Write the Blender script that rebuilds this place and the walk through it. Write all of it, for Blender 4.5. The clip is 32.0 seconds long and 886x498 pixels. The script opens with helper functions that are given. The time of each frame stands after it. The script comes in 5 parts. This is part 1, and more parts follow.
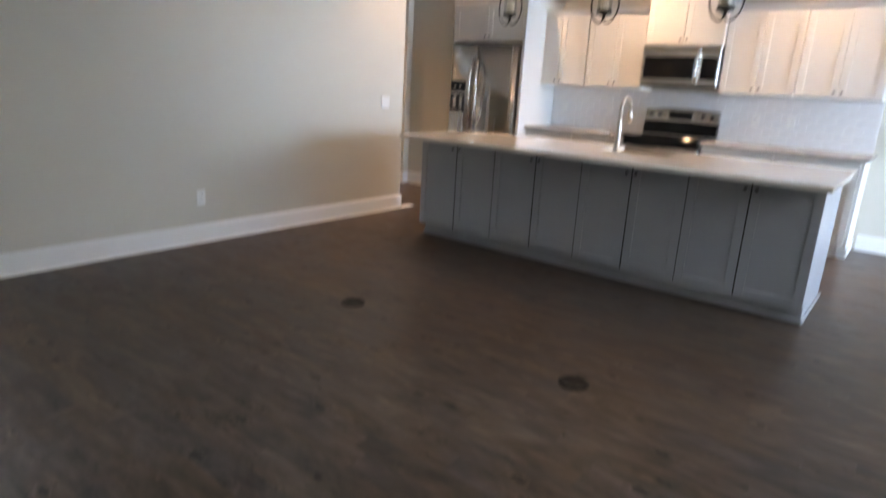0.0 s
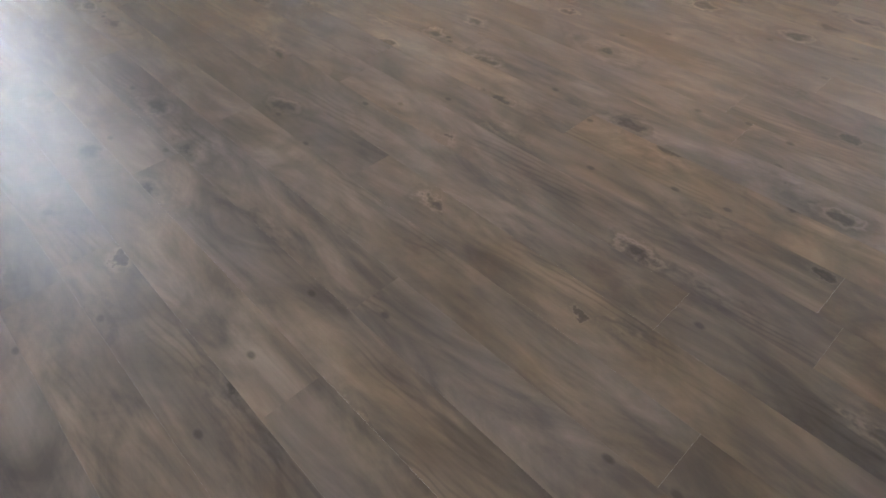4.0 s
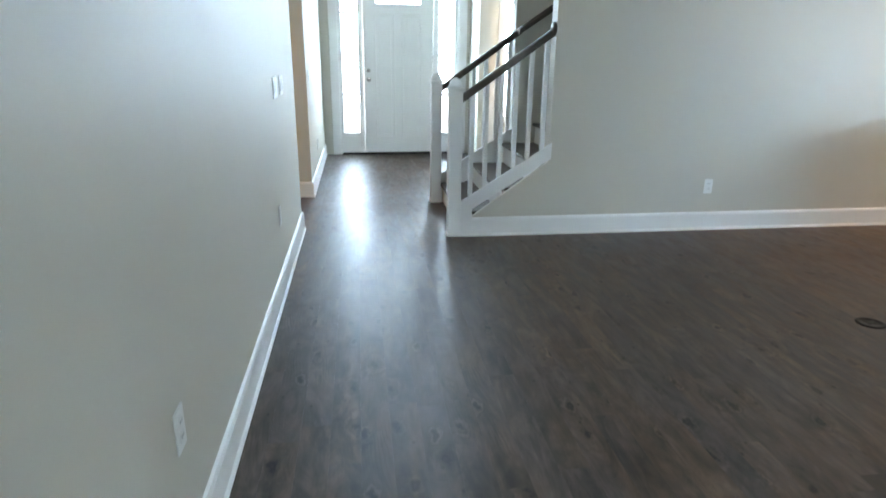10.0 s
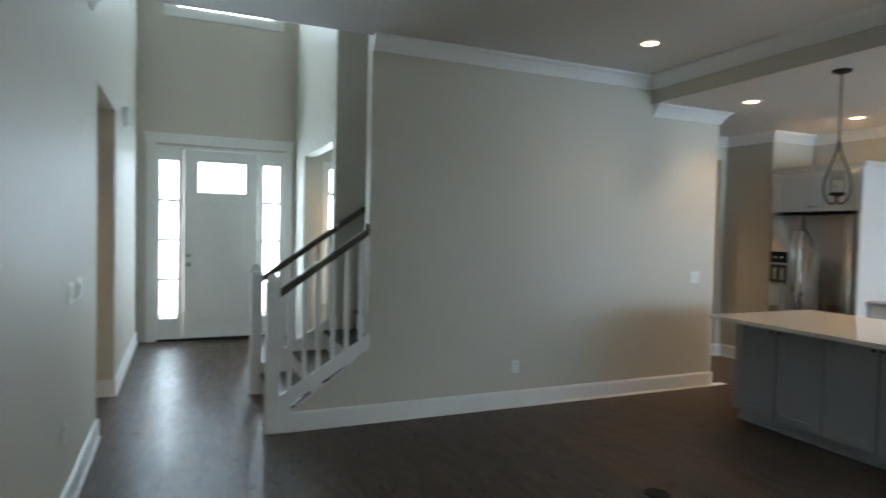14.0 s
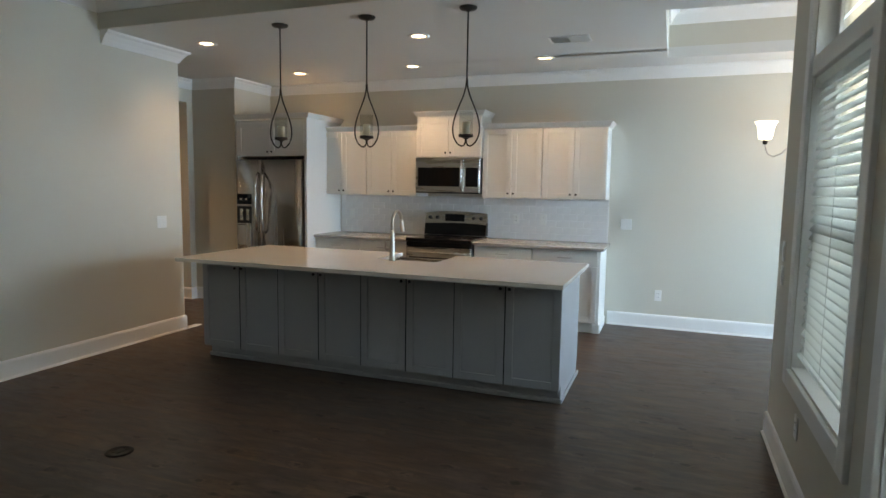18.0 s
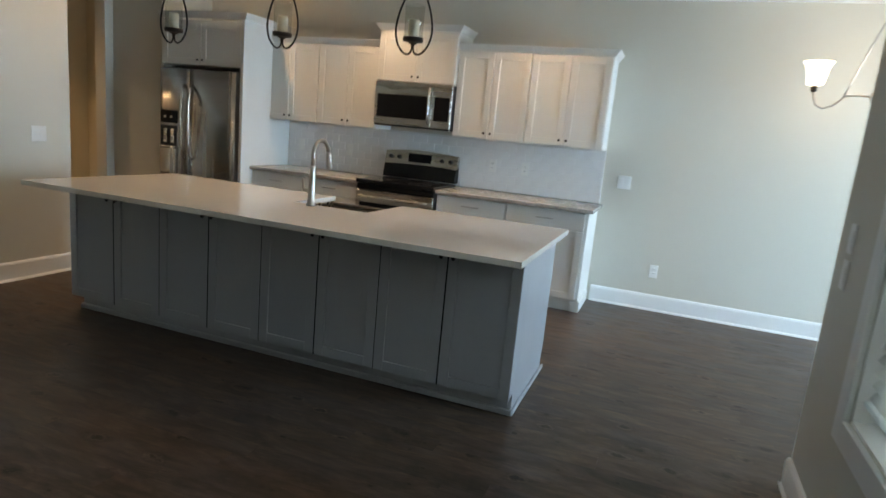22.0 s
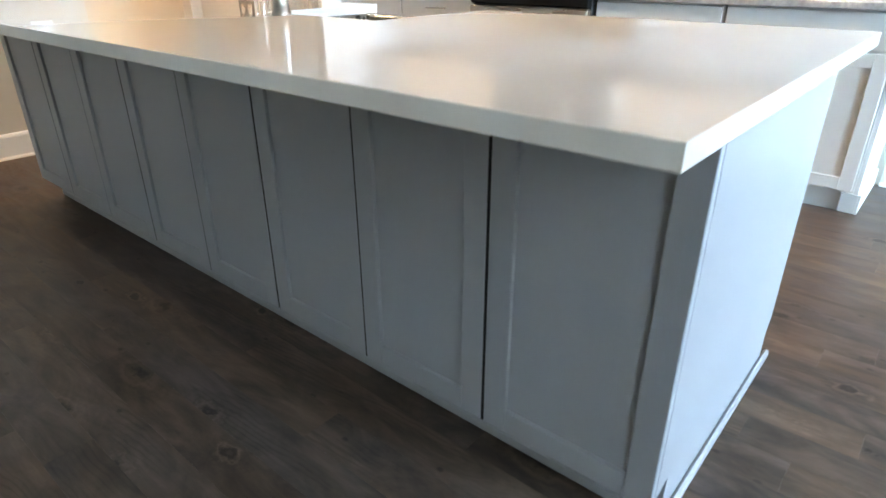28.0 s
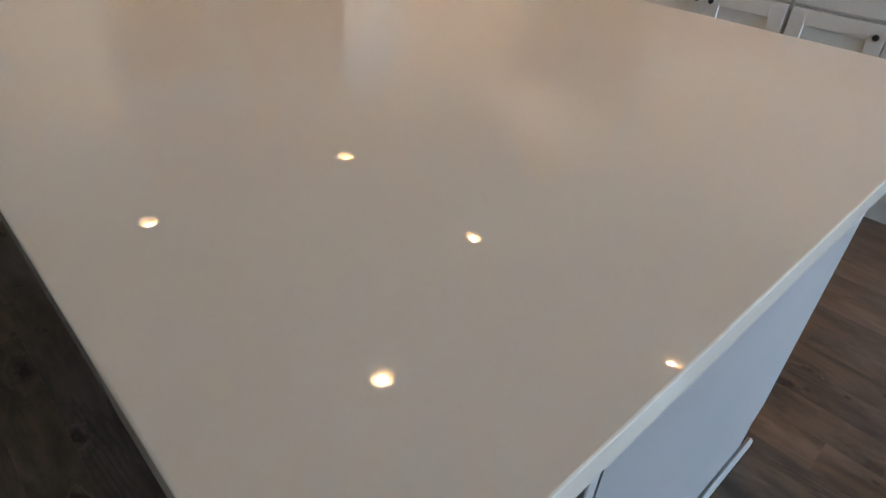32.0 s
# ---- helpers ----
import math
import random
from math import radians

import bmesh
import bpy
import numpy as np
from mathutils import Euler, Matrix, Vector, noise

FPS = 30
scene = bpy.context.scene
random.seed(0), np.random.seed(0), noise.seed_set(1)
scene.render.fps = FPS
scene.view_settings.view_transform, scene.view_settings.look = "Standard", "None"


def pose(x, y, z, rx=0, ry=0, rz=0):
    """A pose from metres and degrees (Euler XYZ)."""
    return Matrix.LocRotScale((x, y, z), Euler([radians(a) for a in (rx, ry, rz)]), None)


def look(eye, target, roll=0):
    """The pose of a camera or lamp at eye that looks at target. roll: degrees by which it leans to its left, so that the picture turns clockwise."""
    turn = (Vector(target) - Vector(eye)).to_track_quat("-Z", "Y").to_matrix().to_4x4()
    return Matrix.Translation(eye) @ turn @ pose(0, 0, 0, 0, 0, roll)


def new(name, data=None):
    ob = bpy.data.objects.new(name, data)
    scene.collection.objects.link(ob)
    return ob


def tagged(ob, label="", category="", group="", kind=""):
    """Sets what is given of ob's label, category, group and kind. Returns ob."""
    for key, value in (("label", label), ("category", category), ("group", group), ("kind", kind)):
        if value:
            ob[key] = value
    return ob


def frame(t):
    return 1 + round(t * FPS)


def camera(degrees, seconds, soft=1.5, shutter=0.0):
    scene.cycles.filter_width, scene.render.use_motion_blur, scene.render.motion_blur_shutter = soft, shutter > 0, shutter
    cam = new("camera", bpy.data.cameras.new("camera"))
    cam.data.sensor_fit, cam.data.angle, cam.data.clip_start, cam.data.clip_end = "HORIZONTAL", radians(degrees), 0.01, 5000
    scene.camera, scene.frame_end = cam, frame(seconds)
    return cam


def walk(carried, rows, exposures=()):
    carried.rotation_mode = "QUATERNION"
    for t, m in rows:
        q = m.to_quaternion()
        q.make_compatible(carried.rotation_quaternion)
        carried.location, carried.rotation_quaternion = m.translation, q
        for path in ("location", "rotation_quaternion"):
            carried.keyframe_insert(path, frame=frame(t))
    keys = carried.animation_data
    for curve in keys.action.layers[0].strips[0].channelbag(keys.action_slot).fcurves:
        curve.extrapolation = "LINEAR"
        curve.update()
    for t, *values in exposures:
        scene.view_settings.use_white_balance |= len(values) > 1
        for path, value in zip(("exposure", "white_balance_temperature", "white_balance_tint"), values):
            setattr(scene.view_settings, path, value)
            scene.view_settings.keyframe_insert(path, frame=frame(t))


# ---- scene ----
cam = camera(72.6, 32.0, 1.5, 0.6)
PATH = [
    (0, (-4.085, -4.293, 1.287), (-2.562, -3.108, 0.764), 3.2),
    (0.5, (-4.066, -4.421, 1.159), (-2.714, -3.22, 0.305), 1.8),
    (1, (-4.081, -4.598, 1.062), (-2.934, -3.392, -0.046), -2.4),
    (1.5, (-4.051, -4.581, 0.954), (-2.997, -3.419, -0.285), -4.0),
    (2, (-4.036, -4.574, 0.893), (-3.026, -3.417, -0.389), -4.9),
    (2.5, (-4.029, -4.563, 0.864), (-3.039, -3.428, -0.452), -5.0),
    (4.5, (-4.048, -4.527, 0.804), (-3.146, -3.509, -0.663), -0.9),
    (5, (-4.071, -4.501, 0.806), (-3.217, -3.476, -0.684), 0.5),
    (5.5, (-4.11, -4.463, 0.817), (-3.314, -3.402, -0.679), 1.9),
    (6, (-4.17, -4.414, 0.825), (-3.445, -3.291, -0.662), 3.0),
    (6.5, (-4.216, -4.377, 0.836), (-3.6, -3.167, -0.632), 2.5),
    (7, (-4.277, -4.353, 0.858), (-3.754, -3.035, -0.552), 2.9),
    (7.5, (-4.319, -4.363, 0.902), (-3.922, -2.876, -0.374), 2.2),
    (8, (-4.334, -4.359, 1.049), (-4.07, -2.776, -0.144), 0.6),
    (8.5, (-4.347, -4.391, 1.145), (-4.136, -2.687, 0.118), 0.2),
    (9, (-4.366, -4.404, 1.219), (-4.163, -2.615, 0.347), 0.8),
    (9.5, (-4.353, -4.362, 1.264), (-4.124, -2.514, 0.533), 0.8),
    (10, (-4.358, -4.361, 1.329), (-4.095, -2.477, 0.711), 0.7),
    (10.5, (-4.356, -4.414, 1.405), (-4.067, -2.506, 0.879), 0.6),
    (11, (-4.37, -4.459, 1.447), (-4.05, -2.532, 1.015), 0.6),
    (11.5, (-4.368, -4.51, 1.475), (-4.018, -2.569, 1.141), 0.6),
    (12, (-4.363, -4.547, 1.53), (-3.985, -2.6, 1.271), 0.5),
    (12.5, (-4.375, -4.596, 1.556), (-3.967, -2.647, 1.364), 0.6),
    (13, (-4.371, -4.617, 1.558), (-3.915, -2.674, 1.423), 0.6),
    (13.5, (-4.362, -4.551, 1.545), (-3.77, -2.643, 1.448), 0.9),
    (14, (-4.267, -4.484, 1.521), (-3.478, -2.647, 1.454), 1.3),
    (14.5, (-4.237, -4.56, 1.513), (-3.179, -2.864, 1.463), 1.5),
    (15, (-4.229, -4.597, 1.534), (-2.882, -3.12, 1.476), 1.9),
    (17.5, (-4.076, -4.559, 1.48), (-2.224, -3.832, 1.28), 1.1),
    (18, (-4.062, -4.554, 1.474), (-2.201, -3.85, 1.268), 0.9),
    (18.5, (-4.05, -4.553, 1.472), (-2.178, -3.881, 1.26), 0.8),
    (19, (-4.012, -4.557, 1.46), (-2.126, -3.926, 1.248), 0.7),
    (19.5, (-3.966, -4.544, 1.451), (-2.063, -3.973, 1.221), 0.9),
    (20, (-3.889, -4.554, 1.446), (-1.977, -4.032, 1.184), 1.1),
    (20.5, (-3.731, -4.539, 1.432), (-1.816, -4.037, 1.148), 2.1),
    (21, (-3.49, -4.576, 1.423), (-1.589, -4.031, 1.12), 3.3),
    (21.5, (-3.197, -4.551, 1.433), (-1.321, -3.943, 1.097), 4.6),
    (22, (-2.861, -4.491, 1.395), (-1.016, -3.819, 1.013), 5.4),
    (22.5, (-2.534, -4.524, 1.374), (-0.75, -3.749, 0.907), 6.8),
    (23, (-2.241, -4.485, 1.326), (-0.515, -3.65, 0.757), 7.3),
    (23.5, (-1.9, -4.457, 1.292), (-0.268, -3.549, 0.577), 5.6),
    (24, (-1.586, -4.385, 1.238), (-0.064, -3.394, 0.399), 3.4),
    (24.5, (-1.353, -4.273, 1.138), (0.103, -3.197, 0.288), 1.5),
    (25, (-1.181, -4.189, 1.061), (0.211, -3.031, 0.213), -0.1),
    (25.5, (-1.072, -4.146, 0.986), (0.284, -2.929, 0.162), -1.6),
    (27.5, (-0.972, -4.104, 0.988), (0.399, -2.925, 0.133), -1.4),
    (28, (-0.948, -4.13, 1.031), (0.428, -2.961, 0.171), -0.2),
    (28.5, (-0.914, -4.181, 1.132), (0.454, -3.038, 0.227), 1.9),
    (29, (-0.849, -4.182, 1.176), (0.538, -3.083, 0.244), 4.4),
    (29.5, (-0.722, -4.123, 1.184), (0.648, -3.027, 0.224), 5.6),
    (30, (-0.572, -4.095, 1.188), (0.723, -2.957, 0.173), 5.5),
    (30.5, (-0.492, -4.045, 1.19), (0.731, -2.89, 0.108), 5.0),
    (31, (-0.456, -4.028, 1.157), (0.724, -2.866, 0.035), 4.5),
    (31.5, (-0.445, -4.037, 1.163), (0.715, -2.874, 0.021), 4.0),
    (32, (-0.446, -4.04, 1.157), (0.713, -2.877, 0.014), 3.7),
]
# stops, kelvin and tint of the camera's own exposure
EXPOSURES = [
    (0, 0.88, 8700, 30),
    (1, 2.15, 10700, 31),
    (2, 2.4, 10300, 28),
    (5, 2.5, 8800, 33),
    (6, 2.45, 8500, 34),
    (7, 2.45, 7900, 30),
    (8, 2.4, 7450, 24),
    (9, 1.9, 7500, 20),
    (10, 1.25, 7650, 18),
    (11, 0.75, 7800, 17),
    (13, 0.14, 7950, 18),
    (15, 0.12, 8700, 18),
    (18, 0.0, 9000, 20),
    (19, 0.0, 9000, 20),
    (22, 0.05, 8800, 18),
    (23, 0.2, 8500, 18),
    (24, 0.65, 8400, 19),
    (25, 1.3, 8150, 19),
    (28, 1.42, 8200, 19),
    (29, 1.1, 8200, 20),
    (30, 0.4, 8300, 22),
    (31, 0.18, 8850, 25),
    (32, 0.05, 8900, 24),
]
walk(cam, [(t, look(eye, target, roll)) for t, eye, target, roll in PATH], exposures=EXPOSURES)

# ---- plan, in metres: x towards the kitchen wall, y towards the front door, z up ----
XL, XK = -4.822, 2.70            # living room side wall, kitchen back wall
YS, YW, YF = 0.0, -5.16, 3.96   # stair wall, window wall, front door wall
XS0, XS1 = -2.96, 0.625          # stair wall ends
CL, CK, CF = 2.98, 2.735, 5.4   # ceilings: living room, kitchen, foyer
XB = -0.24                      # face of the beam between living room and kitchen
XR = -2.87                      # foyer side wall
XC = -0.03                      # outer corner of the window wall
YN = -8.2                       # far wall of the dining nook
HC = 0.887                      # counter height

# ---- light ----
world = bpy.data.worlds.new("world")
scene.world = world
world.use_nodes = True
sky = world.node_tree.nodes.new("ShaderNodeTexSky")
sky.sky_type = "NISHITA"
sky.sun_disc = False
sky.sun_elevation = radians(46)
sky.sun_rotation = radians(-84)
world.node_tree.links.new(sky.outputs[0], world.node_tree.nodes["Background"].inputs[0])
world.node_tree.nodes["Background"].inputs[1].default_value = 0.12


sun_data = bpy.data.lights.new("sun", "SUN")
sun_data.energy, sun_data.angle, sun_data.color = 4.5, radians(0.5), (1.0, 0.95, 0.87)
new("sun", sun_data).matrix_world = look((-6.9, 0.72, 7.2), (0, 0, 0))


def area_lamp(name, place, target, sx, sy, watts, colour, spread=math.pi):
    data = bpy.data.lights.new(name, "AREA")
    data.shape, data.size, data.size_y, data.energy, data.color, data.spread = "RECTANGLE", sx, sy, watts, colour, spread
    ob = new(name, data)
    ob.matrix_world = look(place, target)
    return ob


SKYLIGHT = (0.42, 0.70, 1.0)
for wx in (-1.135, -2.545, -3.955):
    area_lamp("window_light", (wx, YW - 0.5, 1.6), (wx, -3.1, 0.1), 0.9, 1.6, 15, SKYLIGHT, radians(100))
area_lamp("nook_window_light", (1.35, YN - 0.3, 1.3), (2.45, -4.3, 0.5), 2.0, 1.6, 112, (0.32, 0.62, 1.0), radians(112))
area_lamp("door_light", (-3.81, YF + 0.6, 1.6), (-3.81, 0, 0.5), 1.5, 2.0, 215, SKYLIGHT)
area_lamp("dining_window_light", (-1.91, YF + 0.4, 1.45), (-1.91, 0, 1.2), 0.95, 1.7, 70, SKYLIGHT)
area_lamp("high_window_light", (-3.78, YF + 0.3, 4.75), (-3.78, 0, 2.6), 1.15, 0.9, 38, SKYLIGHT)


# ---- materials ----
def material(name, colour, rough=0.5, metal=0.0, scale=30.0, vary=0.06, bump=0.0, coarse=2.0, stretch=(1, 1, 1), spec=0.5, sheen=0.05):
    m = bpy.data.materials.new(name)
    m.use_nodes = True
    nt = m.node_tree
    b = nt.nodes["Principled BSDF"]
    b.inputs["Roughness"].default_value, b.inputs["Metallic"].default_value = rough, metal
    b.inputs["Specular IOR Level"].default_value = spec
    tc = nt.nodes.new("ShaderNodeTexCoord")
    mp = nt.nodes.new("ShaderNodeMapping")
    mp.inputs["Scale"].default_value = stretch
    nt.links.new(tc.outputs["Object"], mp.inputs[0])
    fine, big = nt.nodes.new("ShaderNodeTexNoise"), nt.nodes.new("ShaderNodeTexNoise")
    fine.inputs["Scale"].default_value, big.inputs["Scale"].default_value = scale, coarse
    fine.inputs["Detail"].default_value = 4
    for n in (fine, big):
        nt.links.new(mp.outputs[0], n.inputs["Vector"])
    mix = nt.nodes.new("ShaderNodeMath")
    mix.operation = "ADD"
    nt.links.new(fine.outputs[0], mix.inputs[0]), nt.links.new(big.outputs[0], mix.inputs[1])
    ramp = nt.nodes.new("ShaderNodeMapRange")
    ramp.inputs["From Min"].default_value, ramp.inputs["From Max"].default_value = 0.6, 1.4
    ramp.inputs["To Min"].default_value, ramp.inputs["To Max"].default_value = 1 - vary, 1 + vary
    nt.links.new(mix.outputs[0], ramp.inputs[0])
    col = nt.nodes.new("ShaderNodeVectorMath")
    col.operation = "SCALE"
    col.inputs[0].default_value = colour
    nt.links.new(ramp.outputs[0], col.inputs["Scale"])
    nt.links.new(col.outputs[0], b.inputs["Base Color"])
    rr = nt.nodes.new("ShaderNodeMapRange")
    rr.inputs["From Min"].default_value, rr.inputs["From Max"].default_value = 0.3, 0.7
    rr.inputs["To Min"].default_value, rr.inputs["To Max"].default_value = max(rough - sheen, 0.01), min(rough + sheen, 1)
    nt.links.new(big.outputs[0], rr.inputs[0]), nt.links.new(rr.outputs[0], b.inputs["Roughness"])
    if bump:
        bp = nt.nodes.new("ShaderNodeBump")
        bp.inputs["Strength"].default_value, bp.inputs["Distance"].default_value = bump, 0.002
        nt.links.new(fine.outputs[0], bp.inputs["Height"])
        nt.links.new(bp.outputs[0], b.inputs["Normal"])
    return m


def glowing(name, colour, strength):
    m = bpy.data.materials.new(name)
    m.use_nodes = True
    b = m.node_tree.nodes["Principled BSDF"]
    b.inputs["Base Color"].default_value = (*colour, 1)
    b.inputs["Emission Color"].default_value = (*colour, 1)
    b.inputs["Emission Strength"].default_value = strength
    return m


def glass_material(name, tint=(1, 1, 1), rough=0.0):
    m = bpy.data.materials.new(name)
    m.use_nodes = True
    b = m.node_tree.nodes["Principled BSDF"]
    b.inputs["Base Color"].default_value = (*tint, 1)
    b.inputs["Transmission Weight"].default_value, b.inputs["Roughness"].default_value = 1.0, rough
    b.inputs["IOR"].default_value = 1.45
    return m


def thin_glass(name):
    """Clear thin-walled glass: seen straight through, with a faint gloss."""
    m = bpy.data.materials.new(name)
    m.use_nodes = True
    nt = m.node_tree
    clear, gloss, mix = (nt.nodes.new(k) for k in ("ShaderNodeBsdfTransparent", "ShaderNodeBsdfGlossy", "ShaderNodeMixShader"))
    clear.inputs[0].default_value = (0.93, 0.94, 0.93, 1)
    gloss.inputs["Roughness"].default_value, mix.inputs[0].default_value = 0.03, 0.05
    nt.links.new(clear.outputs[0], mix.inputs[1]), nt.links.new(gloss.outputs[0], mix.inputs[2])
    nt.links.new(mix.outputs[0], nt.nodes["Material Output"].inputs[0])
    return m


WALL = material("wall_paint", (0.60, 0.568, 0.495), 0.55, scale=220, vary=0.02, bump=0.12, coarse=1.2)
CEIL = material("ceiling_paint", (0.67, 0.66, 0.64), 0.7, scale=180, vary=0.015, bump=0.1)
TRIM = material("trim_paint", (0.80, 0.80, 0.79), 0.42, scale=40, vary=0.015)
# warmer cream than WALL, for the two side rooms
WARM = material("warm_cream_wall", (0.62, 0.54, 0.40), 0.6, scale=200, vary=0.02, bump=0.1)
WHITE = material("cabinet_white", (0.70, 0.69, 0.66), 0.36, scale=30, vary=0.02)
GREY = material("cabinet_grey", (0.315, 0.332, 0.355), 0.34, scale=60, vary=0.018)
QUARTZ = material("white_quartz", (0.70, 0.66, 0.62), 0.008, scale=260, vary=0.012, coarse=5, sheen=0.006)
GRANITE = material("grey_granite", (0.40, 0.385, 0.37), 0.2, scale=60, vary=0.42, coarse=14)
STEEL = material("stainless_steel", (0.56, 0.53, 0.49), 0.24, 1.0, scale=60, vary=0.02, stretch=(6, 6, 0.3))
STEELH = material("brushed_steel", (0.45, 0.42, 0.38), 0.28, 1.0, scale=120, vary=0.05, stretch=(12, 1, 12))
NICKEL = material("brushed_nickel", (0.47, 0.44, 0.41), 0.32, 1.0, scale=80, vary=0.04)
BRONZE = material("dark_bronze", (0.018, 0.016, 0.015), 0.42, 0.4, scale=80, vary=0.15)
BLACKG = material("black_glass", (0.008, 0.008, 0.009), 0.06, scale=20, vary=0.1, spec=0.25)
ENAMEL = material("black_enamel", (0.010, 0.010, 0.010), 0.22, scale=40, vary=0.1, spec=0.15)
# black plastic parts, and painted shade behind the island doors and vent slats
BLACK = material("black_plastic_and_shade", (0.02, 0.02, 0.021), 0.4, scale=60, vary=0.1)
STAIN = material("dark_stained_wood", (0.040, 0.026, 0.018), 0.33, scale=25, vary=0.35, bump=0.2, stretch=(0.2, 1, 1))
PLATE = material("white_plastic", (0.80, 0.80, 0.78), 0.35, scale=40, vary=0.01)
SLOT = material("outlet_slot", (0.05, 0.05, 0.05), 0.6, scale=40, vary=0.05)
TILE = material("white_tile", (0.80, 0.80, 0.80), 0.12, scale=12, vary=0.03, bump=0.05)
GROUT = material("tile_grout", (0.70, 0.70, 0.69), 0.8, scale=200, vary=0.05)
BLIND = material("blind_slat_white", (0.80, 0.81, 0.80), 0.45, scale=50, vary=0.02)
vinyl_glow = BLIND.node_tree.nodes.new("ShaderNodeBsdfTranslucent")
vinyl_glow.inputs[0].default_value = (0.80, 0.84, 0.84, 1)
vinyl_mix = BLIND.node_tree.nodes.new("ShaderNodeMixShader")
vinyl_mix.inputs[0].default_value = 0.55
BLIND.node_tree.links.new(BLIND.node_tree.nodes["Principled BSDF"].outputs[0], vinyl_mix.inputs[1])
BLIND.node_tree.links.new(vinyl_glow.outputs[0], vinyl_mix.inputs[2])
BLIND.node_tree.links.new(vinyl_mix.outputs[0], BLIND.node_tree.nodes["Material Output"].inputs[0])
GLASS = glass_material("window_glass", (0.93, 0.97, 0.96))
CLEAR = thin_glass("clear_glass")
LAMP = glowing("lamp_bulb", (1.0, 0.80, 0.56), 45)
# emission stands in for bulb light falling on the reflector
DISH = glowing("glowing_reflector", (1.0, 0.86, 0.68), 2.2)
OUTSIDE = glowing("outdoor_glow", (0.88, 0.95, 1.0), 2.2)
GARDEN = glowing("garden_glow", (0.66, 0.82, 0.83), 2.5)
SHADE = glowing("white_glass_shade", (1.0, 0.92, 0.78), 4)
CANDLE = material("candle_sleeve", (0.84, 0.78, 0.64), 0.5, scale=60, vary=0.04)
VINYL = material("window_vinyl", (0.76, 0.77, 0.77), 0.4, scale=40, vary=0.01)
SIDING = material("pale_siding_paint", (0.76, 0.83, 0.83), 0.6, scale=30, vary=0.05)
# floor outlet covers, and the painted shade strips between island doors
FLOORMETAL_SHADE = material("outlet_metal_and_gap_shade", (0.014, 0.012, 0.011), 0.5, 0.0, scale=80, vary=0.1, spec=0.15)
GRASS = material("lawn", (0.07, 0.10, 0.04), 0.9, scale=8, vary=0.4, coarse=0.5)
PORCH = material("porch_concrete", (0.42, 0.41, 0.39), 0.8, scale=20, vary=0.12, bump=0.2)


# ---- building helpers ----
ORG = {}


def box(bm, x0, y0, z0, x1, y1, z1, bevel=0.0, seg=1):
    xs, ys, zs = sorted((x0, x1)), sorted((y0, y1)), sorted((z0, z1))
    v = [bm.verts.new((x, y, z)) for x in xs for y in ys for z in zs]
    f = [bm.faces.new([v[i] for i in q]) for q in ((0, 1, 3, 2), (4, 6, 7, 5), (0, 4, 5, 1), (2, 3, 7, 6), (0, 2, 6, 4), (1, 5, 7, 3))]
    if bevel:
        edges = list({e for face in f for e in face.edges})
        bmesh.ops.bevel(bm, geom=edges, offset=bevel, segments=seg, profile=0.5, affect="EDGES")
    return bm


def boxes(*rows, bevel=0.0):
    bm = bmesh.new()
    for r in rows:
        box(bm, *r, bevel=bevel)
    return bm


def tube(bm, path, r, seg=10, closed=False):
    """A round bar along points; r is one radius or one for each point."""
    pts = [Vector(p) for p in path]
    n = len(pts)
    rad = r if isinstance(r, (list, tuple)) else [r] * n
    rings, up = [], None
    for i, p in enumerate(pts):
        d = (pts[(i + 1) % n] - pts[i - 1]) if closed or 0 < i < n - 1 else (pts[1] - pts[0] if i == 0 else pts[-1] - pts[-2])
        d.normalize()
        if up is None:
            up = d.orthogonal().normalized()
        up = (up - d * up.dot(d)).normalized()
        side = d.cross(up)
        rings.append([bm.verts.new(p + (up * math.cos(a) + side * math.sin(a)) * rad[i]) for a in (2 * math.pi * k / seg for k in range(seg))])
    pairs = list(zip(rings, rings[1:])) + ([(rings[-1], rings[0])] if closed else [])
    for a, b in pairs:
        for k in range(seg):
            bm.faces.new((a[k], a[(k + 1) % seg], b[(k + 1) % seg], b[k])).smooth = True
    if not closed:
        bm.faces.new(rings[0][::-1]), bm.faces.new(rings[-1])
    return bm


def lathe(bm, profile, centre, seg=24, axis="z", hollow=False):
    """A turned shape from (radius, height) pairs; a hollow one is a closed ring with no caps."""
    rings = []
    for r, h in profile:
        ring = []
        for k in range(seg):
            a = 2 * math.pi * k / seg
            c, s = r * math.cos(a), r * math.sin(a)
            p = (c, s, h) if axis == "z" else ((h, c, s) if axis == "x" else (c, h, s))
            ring.append(bm.verts.new(Vector(centre) + Vector(p)))
        rings.append(ring)
    for a, b in zip(rings, rings[1:] + rings[:1] if hollow else rings[1:]):
        for k in range(seg):
            bm.faces.new((a[k], a[(k + 1) % seg], b[(k + 1) % seg], b[k])).smooth = True
    if not hollow:
        bm.faces.new(rings[0][::-1]), bm.faces.new(rings[-1])
    bmesh.ops.recalc_face_normals(bm, faces=bm.faces)
    return bm


